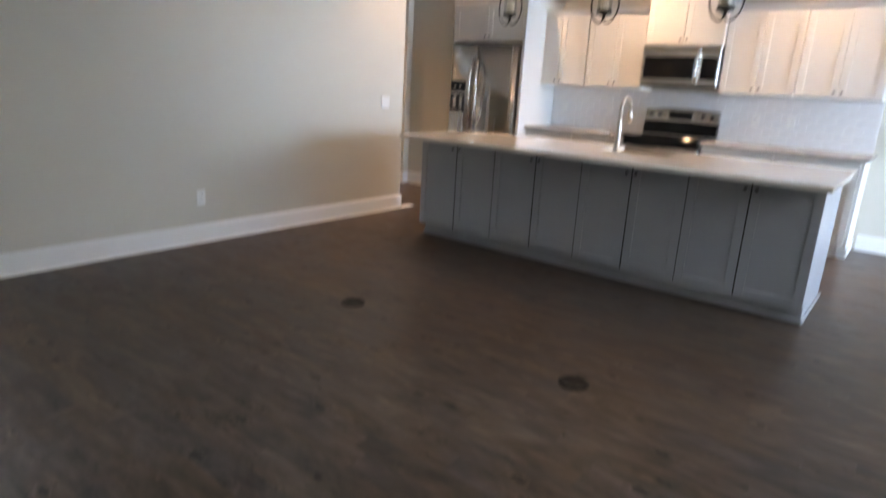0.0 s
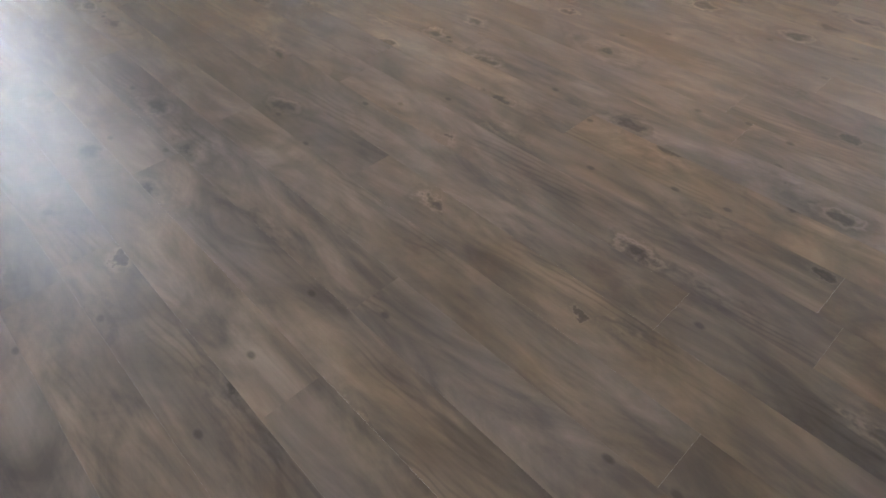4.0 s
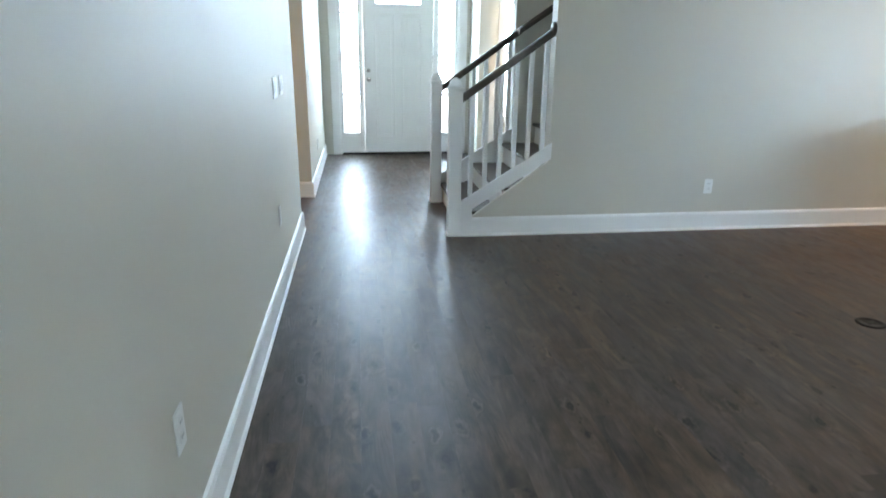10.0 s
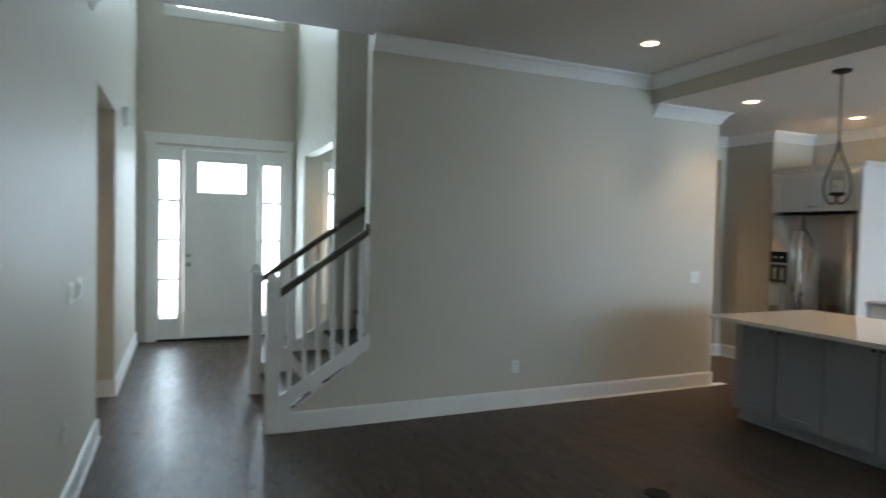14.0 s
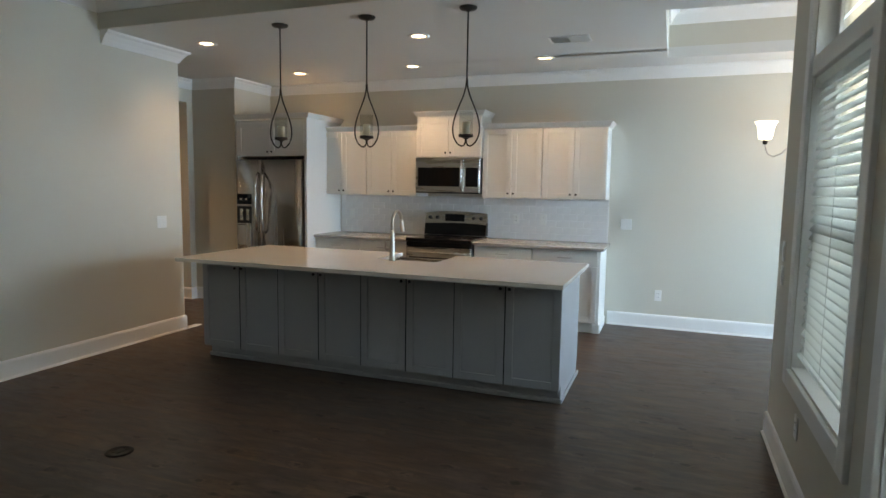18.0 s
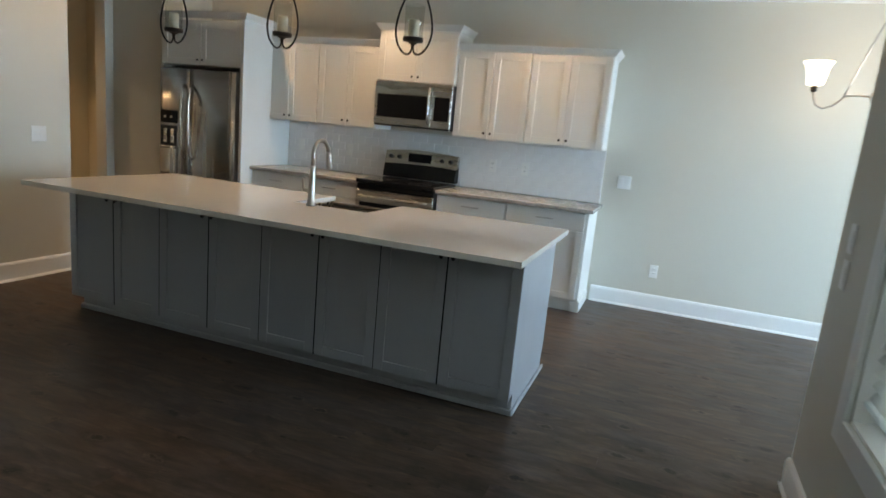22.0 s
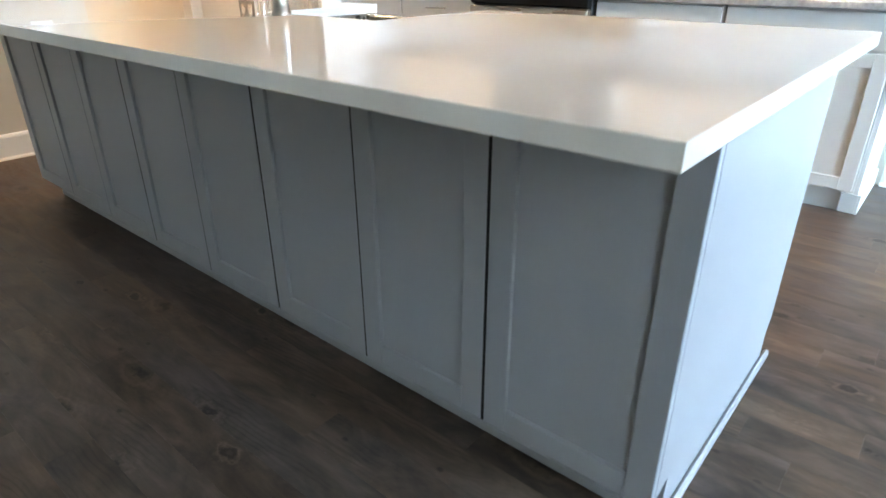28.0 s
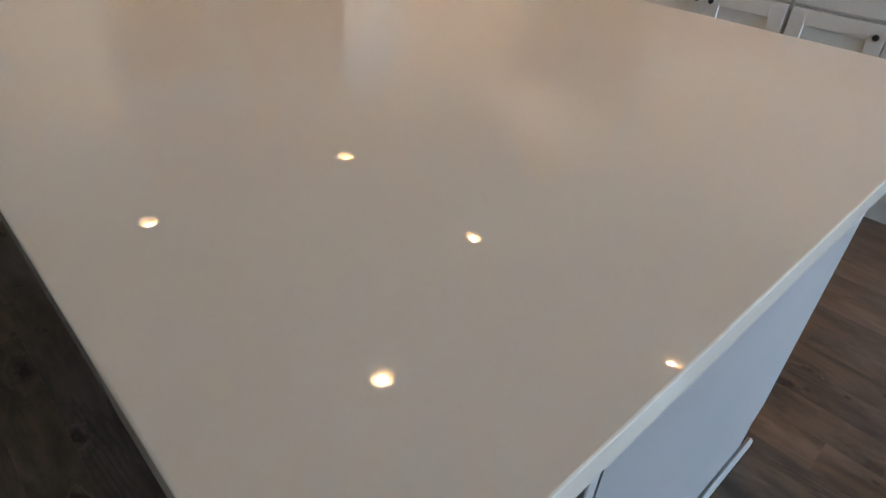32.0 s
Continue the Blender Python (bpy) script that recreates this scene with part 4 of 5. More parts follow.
for px in (-3.907, -3.713):
    part("muntin", boxes((px - 0.008, FY + 0.008, LZ0, px + 0.008, FY + 0.034, LZ0 + 0.03), bevel=0.002), TRIM, leaf)
for a, b in ((-4.13, -3.86), (-3.775, -3.505)):
    for z0, z1 in ((0.22, 1.80),):
        part("moulding", boxes((a, FY - 0.010, z0, a + 0.022, FY, z1), (b - 0.022, FY - 0.010, z0, b, FY, z1), (a + 0.022, FY - 0.010, z0, b - 0.022, FY, z0 + 0.022), (a + 0.022, FY - 0.010, z1 - 0.022, b - 0.022, FY, z1), bevel=0.003), TRIM, leaf)
        part("raised_panel", boxes((a + 0.05, FY - 0.008, z0 + 0.05, b - 0.05, FY, z1 - 0.05), bevel=0.006), TRIM, leaf)
for z, r in ((1.10, 0.026), (0.985, 0.03)):
    prof = [(r, 0.0), (r, -0.008), (r * 0.6, -0.014), (r * 0.45, -0.03)] + ([(0.026, -0.042), (0.028, -0.055), (0.02, -0.066), (0.004, -0.068)] if z < 1 else [(r * 0.4, -0.034), (0.003, -0.035)])
    part("knob" if z < 1 else "deadbolt", lathe(bmesh.new(), prof, (-4.21, FY, z), 20, "y"), NICKEL, leaf, "brushed nickel lock hardware")
for z in (0.3, 1.25, 2.2):
    part("hinge", boxes((DR - 0.004, FY - 0.006, z - 0.05, DR + 0.008, FY + 0.006, z + 0.05), bevel=0.002), NICKEL, leaf)
for a, b in ((-4.585, DL - 0.04), (DR + 0.04, DX1 - 0.015)):
    g0, g1 = (a + b) / 2 - 0.105, (a + b) / 2 + 0.105
    sl = part("sidelight", boxes((a, FY, 0.022, g0, FY + 0.045, DT + 0.004), (g1, FY, 0.022, b, FY + 0.045, DT + 0.004), (g0, FY, 0.022, g1, FY + 0.045, 0.285), (g0, FY, 2.315, g1, FY + 0.045, DT + 0.004), bevel=0.002), TRIM, fdr)
    for k in range(4):
        z0, z1 = 0.285 + k * 0.5075, 0.285 + (k + 1) * 0.5075
        pane = part("pane", boxes((g0, FY + 0.018, z0, g1, FY + 0.024, z1)), GLASS, sl)
        pane.visible_shadow = False
        if k:
            part("muntin", boxes((g0, FY + 0.006, z0 - 0.015, g1, FY + 0.036, z0 + 0.015), bevel=0.002), TRIM, sl)

# ---- high foyer window ----
hw = setting("window_1", boxes((-4.52, YF - 0.02, 4.12, -3.05, YF, 4.22), (-4.52, YF - 0.02, 4.22, -4.42, YF, 5.2), (-3.15, YF - 0.02, 4.22, -3.05, YF, 5.2), (-4.42, YF + 0.05, 4.22, -4.37, YF + 0.09, 5.2), (-3.20, YF + 0.05, 4.22, -3.15, YF + 0.09, 5.2), (-4.37, YF + 0.05, 4.22, -3.20, YF + 0.09, 4.27), (-4.37, YF + 0.05, 5.15, -3.20, YF + 0.09, 5.2), bevel=0.003), TRIM, "white cased window high in the foyer wall")
pane = part("pane", boxes((-4.37, YF + 0.065, 4.27, -3.20, YF + 0.071, 5.15)), GLASS, hw)
pane.visible_shadow = False

# ---- front dining room, seen through the foyer opening ----
DW0, DW1 = -2.40, -1.42
dwn = setting("window_2", boxes((DW0 - 0.09, YF - 0.02, 0.42, DW0, YF, 2.42), (DW1, YF - 0.02, 0.42, DW1 + 0.09, YF, 2.42), (DW0, YF - 0.02, 2.32, DW1, YF, 2.42), (DW0, YF - 0.02, 0.42, DW1, YF, 0.52), (DW0, YF + 0.04, 1.32, DW1, YF + 0.08, 1.37), (DW0, YF + 0.04, 1.95, DW1, YF + 0.08, 2.0), bevel=0.002), TRIM, "tall white front window in the dining room")
pane = part("pane", boxes((DW0, YF + 0.055, 0.52, DW1, YF + 0.06, 2.32)), GLASS, dwn)
pane.visible_shadow = False
setting("trim_wainscot", boxes((XR + T, YF - 0.012, 0, DW0 - 0.09, YF, 1.0), (XR + T, YF - 0.035, 1.0, DW0 - 0.09, YF, 1.04), (DW1 + 0.09, YF - 0.012, 0, XR + 3.2, YF, 1.04), bevel=0.002), TRIM, "white wainscot panelling with a cap rail")
setting("trim_crown_dining_room", sweep(crown_at(2.75), [(XR + 3.2, YF), (XR + T, YF)]), TRIM, CRN)

# ---- living room windows and blinds ----
def living_window(a, b, number):
    """A tall double-hung window with a transom; a and b are the sides of its opening, a towards the kitchen."""
    w = setting("window_%d" % number, boxes((a, YW - 0.002, Z0 - 0.09, a + 0.09, YW + 0.02, Z2 + 0.09), (b - 0.09, YW - 0.002, Z0 - 0.09, b, YW + 0.02, Z2 + 0.09), (b, YW - 0.002, Z2, a, YW + 0.02, Z2 + 0.09), (b, YW - 0.002, Z0 - 0.09, a, YW + 0.02, Z0), bevel=0.003), TRIM, "tall white double-hung window with a transom")
    part("jamb", boxes((a - 0.012, YW - 0.13, Z0, a, YW - 0.002, Z2), (b, YW - 0.13, Z0, b + 0.012, YW - 0.002, Z2), (b + 0.012, YW - 0.13, Z0, a - 0.012, YW - 0.002, Z0 + 0.012), (b + 0.012, YW - 0.13, Z2 - 0.012, a - 0.012, YW - 0.002, Z2)), TRIM, w)
    part("mullion", boxes((b + 0.012, YW - 0.13, Z1 - 0.045, a - 0.012, YW + 0.006, Z1 + 0.045), bevel=0.004), TRIM, w)
    x0, x1 = b + 0.012, a - 0.012
    ys = YW - 0.115
    for z0, z1, d in ((Z0 + 0.012, 1.32, 0.0), (1.28, Z1 - 0.045, -0.012), (Z1 + 0.045, Z2 - 0.012, 0.0)):
        s = part("sash", boxes((x0, ys + d, z0, x0 + 0.045, ys + d + 0.032, z1), (x1 - 0.045, ys + d, z0, x1, ys + d + 0.032, z1), (x0 + 0.045, ys + d, z0, x1 - 0.045, ys + d + 0.032, z0 + 0.05), (x0 + 0.045, ys + d, z1 - 0.045, x1 - 0.045, ys + d + 0.032, z1), bevel=0.002), VINYL, w)
        p = part("pane", boxes((x0 + 0.045, ys + d + 0.012, z0 + 0.05, x1 - 0.045, ys + d + 0.018, z1 - 0.045)), GLASS, s)
        p.visible_shadow = False
    bl = thing("window_blind", ((a + b) / 2, YW - 0.045, Z0 + 0.06), "white slatted blind lowered over a window, slats tilted down", "blind", "white window blinds")
    x0, x1 = b + 0.02, a - 0.02
    zt = Z1 - 0.05
    part("headrail", boxes((x0, YW - 0.075, zt - 0.05, x1, YW - 0.012, zt), bevel=0.003), BLIND, bl)
    zb = Z0 + 0.075
    part("bottom_rail", boxes((x0, YW - 0.07, zb, x1, YW - 0.02, zb + 0.018), bevel=0.003), BLIND, bl)
    me = None
    zs = zb + 0.045
    while zs < zt - 0.06:
        if me is None:
            bm = bmesh.new()
            pts = [(-0.024, -0.002), (-0.012, 0.001), (0, 0.002), (0.012, 0.001), (0.024, -0.002)]
            low = [[bm.verts.new((x, u, v)) for u, v in pts] for x in (x0 - (a + b) / 2, x1 - (a + b) / 2)]
            up = [[bm.verts.new((x, u, v + 0.0028)) for u, v in pts] for x in (x0 - (a + b) / 2, x1 - (a + b) / 2)]
            for k in range(4):
                bm.faces.new((up[0][k], up[1][k], up[1][k + 1], up[0][k + 1])).smooth = True
                bm.faces.new((low[0][k], low[0][k + 1], low[1][k + 1], low[1][k])).smooth = True
            for e in (0, 1):
                bm.faces.new(low[e] + up[e][::-1])
            bm.faces.new((low[0][0], low[1][0], up[1][0], up[0][0])), bm.faces.new((low[0][4], low[1][4], up[1][4], up[0][4]))
            bmesh.ops.recalc_face_normals(bm, faces=bm.faces)
            bmesh.ops.rotate(bm, verts=bm.verts, cent=(0, 0, 0), matrix=Matrix.Rotation(radians(-55), 3, "X"))
            me = mesh_of("slat", bm, BLIND)
        o = new("slat", me)
        o.parent = bl
        o.location = (0, 0, zs - (Z0 + 0.06))
        zs += 0.0435
    for u in (0.15, 0.5, 0.85):
        x = x0 + (x1 - x0) * u
        part("ladder_cord", boxes((x - 0.003, YW - 0.072, zb, x + 0.003, YW - 0.0705, zt - 0.05), (x - 0.003, YW - 0.0195, zb, x + 0.003, YW - 0.018, zt - 0.05)), BLIND, bl)
    for x, zc in ((x1 - 0.09, 1.52), (x0 + 0.07, 1.58), (x0 + 0.09, 1.50)):
        part("pull_cord", tube(bmesh.new(), [(x, YW - 0.008, zt - 0.03), (x, YW - 0.006, zc)], 0.0012, 5), BLIND, bl)
        part("tassel", lathe(bmesh.new(), [(0.003, 0.04), (0.006, 0.03), (0.008, 0.004), (0.004, 0.0)], (x, YW - 0.006, zc - 0.035), 10), BLIND, bl)


for k, (a, b) in enumerate(WIN):
    living_window(a, b, 3 + k)

# ---- dining nook: wide window and chandelier ----
nwin = setting("window_6", boxes((0.22, YN - 0.002, 0.42, 0.3, YN + 0.02, 2.58), (2.4, YN - 0.002, 0.42, 2.48, YN + 0.02, 2.58), (0.3, YN - 0.002, 2.5, 2.4, YN + 0.02, 2.58), (0.3, YN - 0.002, 0.42, 2.4, YN + 0.02, 0.5), (1.32, YN - 0.1, 0.5, 1.38, YN - 0.04, 2.5), bevel=0.002), TRIM, "wide white window at the end of the nook")
pane = part("pane", boxes((0.3, YN - 0.08, 0.5, 2.4, YN - 0.074, 2.5)), GLASS, nwin)
pane.visible_shadow = False
CHX, CHY, CHZ = 1.95, -5.645, 1.815
ch = thing("chandelier", (CHX, CHY, CHZ), "brushed nickel chandelier with white bell glass shades, lit", "chandelier")
part("canopy", lathe(bmesh.new(), [(0.07, 0), (0.07, -0.012), (0.05, -0.028), (0.012, -0.035)], (CHX, CHY, CK + 0.418), 24), NICKEL, ch)
part("rod", tube(bmesh.new(), [(CHX, CHY, CK + 0.39), (CHX, CHY, CHZ + 0.60)], 0.006, 8), NICKEL, ch)
part("hub", lathe(bmesh.new(), [(0.008, 0.62), (0.022, 0.60), (0.030, 0.57), (0.012, 0.52), (0.010, 0.10), (0.03, 0.08), (0.034, 0.05), (0.02, 0.02), (0.004, 0.0)], (CHX, CHY, CHZ), 20), NICKEL, ch)
for k in range(3):
    a = radians(90 + 120 * k)
    d = Vector((math.cos(a), math.sin(a), 0))
    p = lambda r, z: tuple(Vector((CHX, CHY, CHZ + z)) + d * r)
    part("arm", tube(bmesh.new(), [p(0.02, 0.06), p(0.10, 0.065), p(0.17, 0.055), p(0.23, -0.01), p(0.29, -0.035), p(0.335, -0.01), p(0.355, 0.05), p(0.36, 0.08)], 0.007, 8), NICKEL, ch)
    part("brace", tube(bmesh.new(), [p(0.015, 0.57), p(0.05, 0.47), p(0.10, 0.31), p(0.15, 0.15), p(0.18, 0.05)], 0.006, 8), NICKEL, ch)
    part("socket", lathe(bmesh.new(), [(0.012, 0.07), (0.02, 0.08), (0.02, 0.115), (0.012, 0.12)], p(0.36, 0), 14), BRONZE, ch)
    part("shade", lathe(bmesh.new(), [(0.026, 0.11), (0.05, 0.118), (0.057, 0.145), (0.062, 0.195), (0.074, 0.24), (0.092, 0.265), (0.089, 0.267), (0.071, 0.242), (0.058, 0.195), (0.053, 0.145), (0.042, 0.125), (0.024, 0.116)], p(0.36, 0), 28), SHADE, ch, "white bell glass shade, glowing")
data = bpy.data.lights.new("chandelier_lamp", "POINT")
data.energy, data.color, data.shadow_soft_size = 9, (1.0, 0.84, 0.62), 0.25
new("chandelier_lamp", data).location = (CHX, CHY, CHZ + 0.24)

# ---- switches, outlets and other wall plates ----
def plate(kind, at, normal, gangs=1, label=None, tall=0.115, group="wall plates"):
    """A wall plate; at is its centre on the wall, normal one of +x, -x, -y, +y."""
    ob = thing(kind, at, label or "white wall plate with rocker switches", "switch" if "switch" in kind else "outlet", group)
    nx, ny = {"+x": (1, 0), "-x": (-1, 0), "+y": (0, 1), "-y": (0, -1)}[normal]
    def put(u, z, d):
        return (at[0] + nx * d - ny * u, at[1] + ny * d + nx * u, at[2] + z)
    wide = 0.07 + 0.046 * (gangs - 1)
    bm = bmesh.new()
    box(bm, *put(-wide / 2, -tall / 2, 0.0005), *put(wide / 2, tall / 2, 0.006), bevel=0.0025)
    part("plate", bm, PLATE, ob)
    for g in range(gangs):
        u = (g - (gangs - 1) / 2) * 0.046
        if "switch" in kind:
            bm = bmesh.new()
            box(bm, *put(u - 0.016, -0.033, 0.006), *put(u + 0.016, 0.033, 0.009), bevel=0.001)
            part("rocker", bm, PLATE, ob)
        elif kind == "wall_outlet":
            for z in (-0.02, 0.02):
                bm = bmesh.new()
                box(bm, *put(u - 0.0165, z - 0.014, 0.006), *put(u + 0.0165, z + 0.014, 0.0085), bevel=0.002)
                r = part("receptacle", bm, PLATE, ob)
                bm = bmesh.new()
                box(bm, *put(u - 0.008, z - 0.002, 0.0085), *put(u - 0.005, z + 0.007, 0.0089))
                box(bm, *put(u + 0.005, z - 0.002, 0.0085), *put(u + 0.008, z + 0.007, 0.0089))
                part("slots", bm, SLOT, r)
    return ob


OUT, SWL = "white duplex wall outlet above the baseboard", "white rocker switch plate on the wall"
plate("wall_outlet", (-1.641, YS, 0.352), "-y", label=OUT)
plate("light_switch", (0.368, YS, 1.097), "-y", 2, SWL)
plate("light_switch", (XK, -4.10, 1.10), "-x", 2, SWL)
plate("wall_outlet", (XK, -4.458, 0.352), "-x", label=OUT)
plate("wall_outlet", (XL, -3.01, 0.44), "+x", label=OUT)
plate("light_switch", (XL, -0.78, 1.135), "+x", 3, SWL)
plate("light_switch", (XL, -0.50, 1.135), "+x", 3, SWL)
plate("wall_outlet", (XL, -0.95, 0.44), "+x", label=OUT)
plate("light_switch", (XL, 1.68, 1.11), "+x", 1, SWL)
plate("wall_outlet", (XL, 2.45, 0.36), "+x", label=OUT)
plate("light_switch", (-0.20, YW, 1.14), "+y", 1, SWL)
plate("light_switch", (-0.20, YW, 1.00), "+y", 1, SWL)
plate("wall_outlet", (-0.87, YW, 0.36), "+y", label=OUT)
for y in (-2.89, -3.204):
    plate("wall_outlet", (XK - 0.012, y, 1.118), "-x", 1, "white outlet on the tile backsplash", group="backsplash plates")
for y in (-0.765, -1.343):
    plate("light_switch", (XK - 0.012, y, 1.118), "-x", 1, "white rocker switch on the tile backsplash", group="backsplash plates")
cb = thing("cable_plate", (XL, -3.345, 1.735), "white cable wall plate for a television, with a dark slot", "wall plate", "television wall plates")
part("plate", boxes((XL + 0.0005, -3.382, 1.682, XL + 0.007, -3.311, 1.797), bevel=0.0025), PLATE, cb)
part("jack", boxes((XL + 0.007, -3.353, 1.715, XL + 0.012, -3.338, 1.724), bevel=0.001), SLOT, cb, "dark cable slot")
part("screw", lathe(bmesh.new(), [(0.004, 0.0), (0.004, 0.001), (0.001, 0.0015)], (XL + 0.007, -3.346, 1.768), 10, "x"), NICKEL, cb)
plate("wall_outlet", (XL, -3.267, 1.738), "+x", label="white duplex outlet high on the wall for a television", group="television wall plates")
dc = thing("door_chime", (XL, 2.22, 2.54), "white door chime box high on the foyer wall", "chime")
part("cover", boxes((XL + 0.001, 2.13, 2.45, XL + 0.05, 2.31, 2.63), bevel=0.006), PLATE, dc)
part("slot", boxes((XL + 0.05, 2.16, 2.48, XL + 0.0512, 2.28, 2.484)), SLOT, dc)

# ---- floor outlets ----
for x, y in ((-1.717, -1.789), (-1.703, -3.243)):
    fo = thing("floor_outlet", (x, y, 0), "round dark bronze floor outlet cover", "floor outlet", "floor outlets")
    part("cover", lathe(bmesh.new(), [(0.073, 0.0), (0.072, 0.004), (0.064, 0.006), (0.05, 0.0055), (0.048, 0.004), (0.002, 0.004)], (x, y, 0), 32), FLOORMETAL_SHADE, fo)
    part("hinged_lid", boxes((x - 0.03, y - 0.022, 0.004, x + 0.03, y + 0.022, 0.0065), bevel=0.001), FLOORMETAL_SHADE, fo)

# ---- lamps of the side rooms; first two are unseen, added to brighten them ----
downlight(1.55, 1.95, CK, 80)
downlight(XL - 0.85, 0.75, 2.7, 34)
downlight(-2.15, 3.15, 2.75, 70)

# ---- outside ----
setting("ground", boxes((-300, -300, -0.65, 300, 300, -0.45)), GRASS, "green lawn around the house")
setting("porch_floor", boxes((-6.5, -8.0, -0.45, XC - T, YW - T, -0.06), (-6.5, YF + T, -0.45, 2.5, YF + 3.0, -0.06)), PORCH, "pale concrete porch floors")
for x in (-0.7, -1.25, -2.6, -3.9):
    pp = thing("porch_post", (x, -7.9, -0.06), "white square porch post outside the windows", "post", "porch posts")
    part("shaft", boxes((x - 0.07, -7.97, -0.06, x + 0.07, -7.83, 2.75), bevel=0.004), TRIM, pp)
siding = setting("wall_nook_outside", boxes((XC - T - 0.02, YN - T, -0.06, XC - T - 0.004, YW - T - 0.004, CL)), SIDING, "pale lap siding on the outside of the nook")
for i in range(17):
    z = 0.04 + i * 0.165
    bm = boxes((-0.014, YN - T, 0, 0.0, YW - T - 0.004, 0.17), bevel=0.002)
    bmesh.ops.rotate(bm, verts=bm.verts, cent=(0, 0, 0.17), matrix=Matrix.Rotation(radians(3), 3, "Y"))
    bmesh.ops.translate(bm, verts=bm.verts, vec=(XC - T - 0.021, 0, z))
    part("siding_board", bm, SIDING, siding)
# emissive sheets added in place of daylit surroundings
setting("backdrop_front", boxes((-9, YF + 3.2, -0.4, 5, YF + 3.25, 7)), OUTSIDE, "glowing sheet for the daylight outside the front door")
setting("backdrop_garden", boxes((-9, -9.6, -0.4, 5, -9.55, 7)), GARDEN, "pale glowing sheet for the daylit garden beyond the porch")

# ---- wood plank floor ----
def wood_material():
    m = bpy.data.materials.new("weathered_oak_plank")
    m.use_nodes = True
    nt = m.node_tree
    N, L = nt.nodes.new, nt.links.new
    b = nt.nodes["Principled BSDF"]
    tc, info = N("ShaderNodeTexCoord"), N("ShaderNodeObjectInfo")
    off = N("ShaderNodeVectorMath")
    off.operation = "SCALE"
    off.inputs[0].default_value = (37.0, 91.0, 53.0)
    L(info.outputs["Random"], off.inputs["Scale"])
    geo = N("ShaderNodeNewGeometry")
    off2 = N("ShaderNodeVectorMath")
    off2.operation = "SCALE"
    off2.inputs[0].default_value = (61.0, 43.0, 17.0)
    L(geo.outputs["Random Per Island"], off2.inputs["Scale"])
    add0, add = N("ShaderNodeVectorMath"), N("ShaderNodeVectorMath")
    L(tc.outputs["Object"], add0.inputs[0]), L(off.outputs[0], add0.inputs[1])
    L(add0.outputs[0], add.inputs[0]), L(off2.outputs[0], add.inputs[1])

    def mapped(scale):
        mp = N("ShaderNodeMapping")
        mp.inputs["Scale"].default_value = scale
        L(add.outputs[0], mp.inputs[0])
        return mp.outputs[0]

    def noise_at(scale, detail=4, rough=0.55, distort=0.0):
        n = N("ShaderNodeTexNoise")
        n.inputs["Scale"].default_value, n.inputs["Detail"].default_value = 1.0, detail
        n.inputs["Roughness"].default_value, n.inputs["Distortion"].default_value = rough, distort
        L(mapped(scale), n.inputs["Vector"])
        return n.outputs[0]

    def math_node(op, a, c):
        n = N("ShaderNodeMath")
        n.operation = op
        for i, v in enumerate((a, c)):
            if isinstance(v, (int, float)):
                n.inputs[i].default_value = v
            else:
                L(v, n.inputs[i])
        return n.outputs[0]

    def span(v, a, c, d, e):
        n = N("ShaderNodeMapRange")
        n.inputs["From Min"].default_value, n.inputs["From Max"].default_value = a, c
        n.inputs["To Min"].default_value, n.inputs["To Max"].default_value = d, e
        L(v, n.inputs[0])
        return n.outputs[0]

    stain = noise_at((9, 2.6, 1), 5, 0.62, 1.6)          # broad cloudy tone along the plank
    streak = noise_at((17, 2.4, 1), 4, 0.55, 1.2)        # long dark streaks
    fine = noise_at((260, 6.0, 1), 3, 0.6, 0.4)          # fine pores
    # cathedral figure: rings stretched along the plank
    warp = N("ShaderNodeTexWave")
    warp.wave_type, warp.rings_direction, warp.wave_profile = "RINGS", "Z", "SIN"
    warp.inputs["Scale"].default_value, warp.inputs["Distortion"].default_value = 7.0, 9.0
    warp.inputs["Detail"].default_value, warp.inputs["Detail Scale"].default_value = 3.0, 0.8
    L(mapped((3.4, 0.95, 1)), warp.inputs["Vector"])
    patch = span(noise_at((7, 1.6, 1), 2), 0.55, 0.66, 0.0, 1.0)     # where the figure shows
    # knots
    vor = N("ShaderNodeTexVoronoi")
    vor.inputs["Scale"].default_value = 1.0
    vor.voronoi_dimensions = "2D"
    L(mapped((6.5, 3.4, 1)), vor.inputs["Vector"])
    wob = noise_at((26, 20, 1), 4, 0.65)
    dist = math_node("ADD", vor.outputs["Distance"], span(wob, 0, 1, -0.24, 0.24))
    sel = N("ShaderNodeSeparateColor")
    L(vor.outputs["Color"], sel.inputs[0])
    pick = span(sel.outputs[0], 0.60, 0.62, 0.0, 1.0)
    size = span(sel.outputs[1], 0.0, 1.0, 0.05, 0.19)
    core = math_node("MULTIPLY", span(math_node("DIVIDE", dist, size), 0.2, 1.1, 1.0, 0.0), pick)
    halo = math_node("MULTIPLY", span(math_node("DIVIDE", dist, size), 1.0, 3.4, 1.0, 0.0), pick)
    ring = math_node("MULTIPLY", span(math_node("SINE", math_node("MULTIPLY", dist, 38.0), 0), -1, 1, -0.6, 1), halo)
    ramp = N("ShaderNodeValToRGB")
    tone = math_node("ADD", math_node("MULTIPLY", stain, 0.70), math_node("MULTIPLY", streak, 0.30))
    el = ramp.color_ramp.elements
    el[0].position, el[0].color = 0.36, (0.0478, 0.0362, 0.0312, 1)
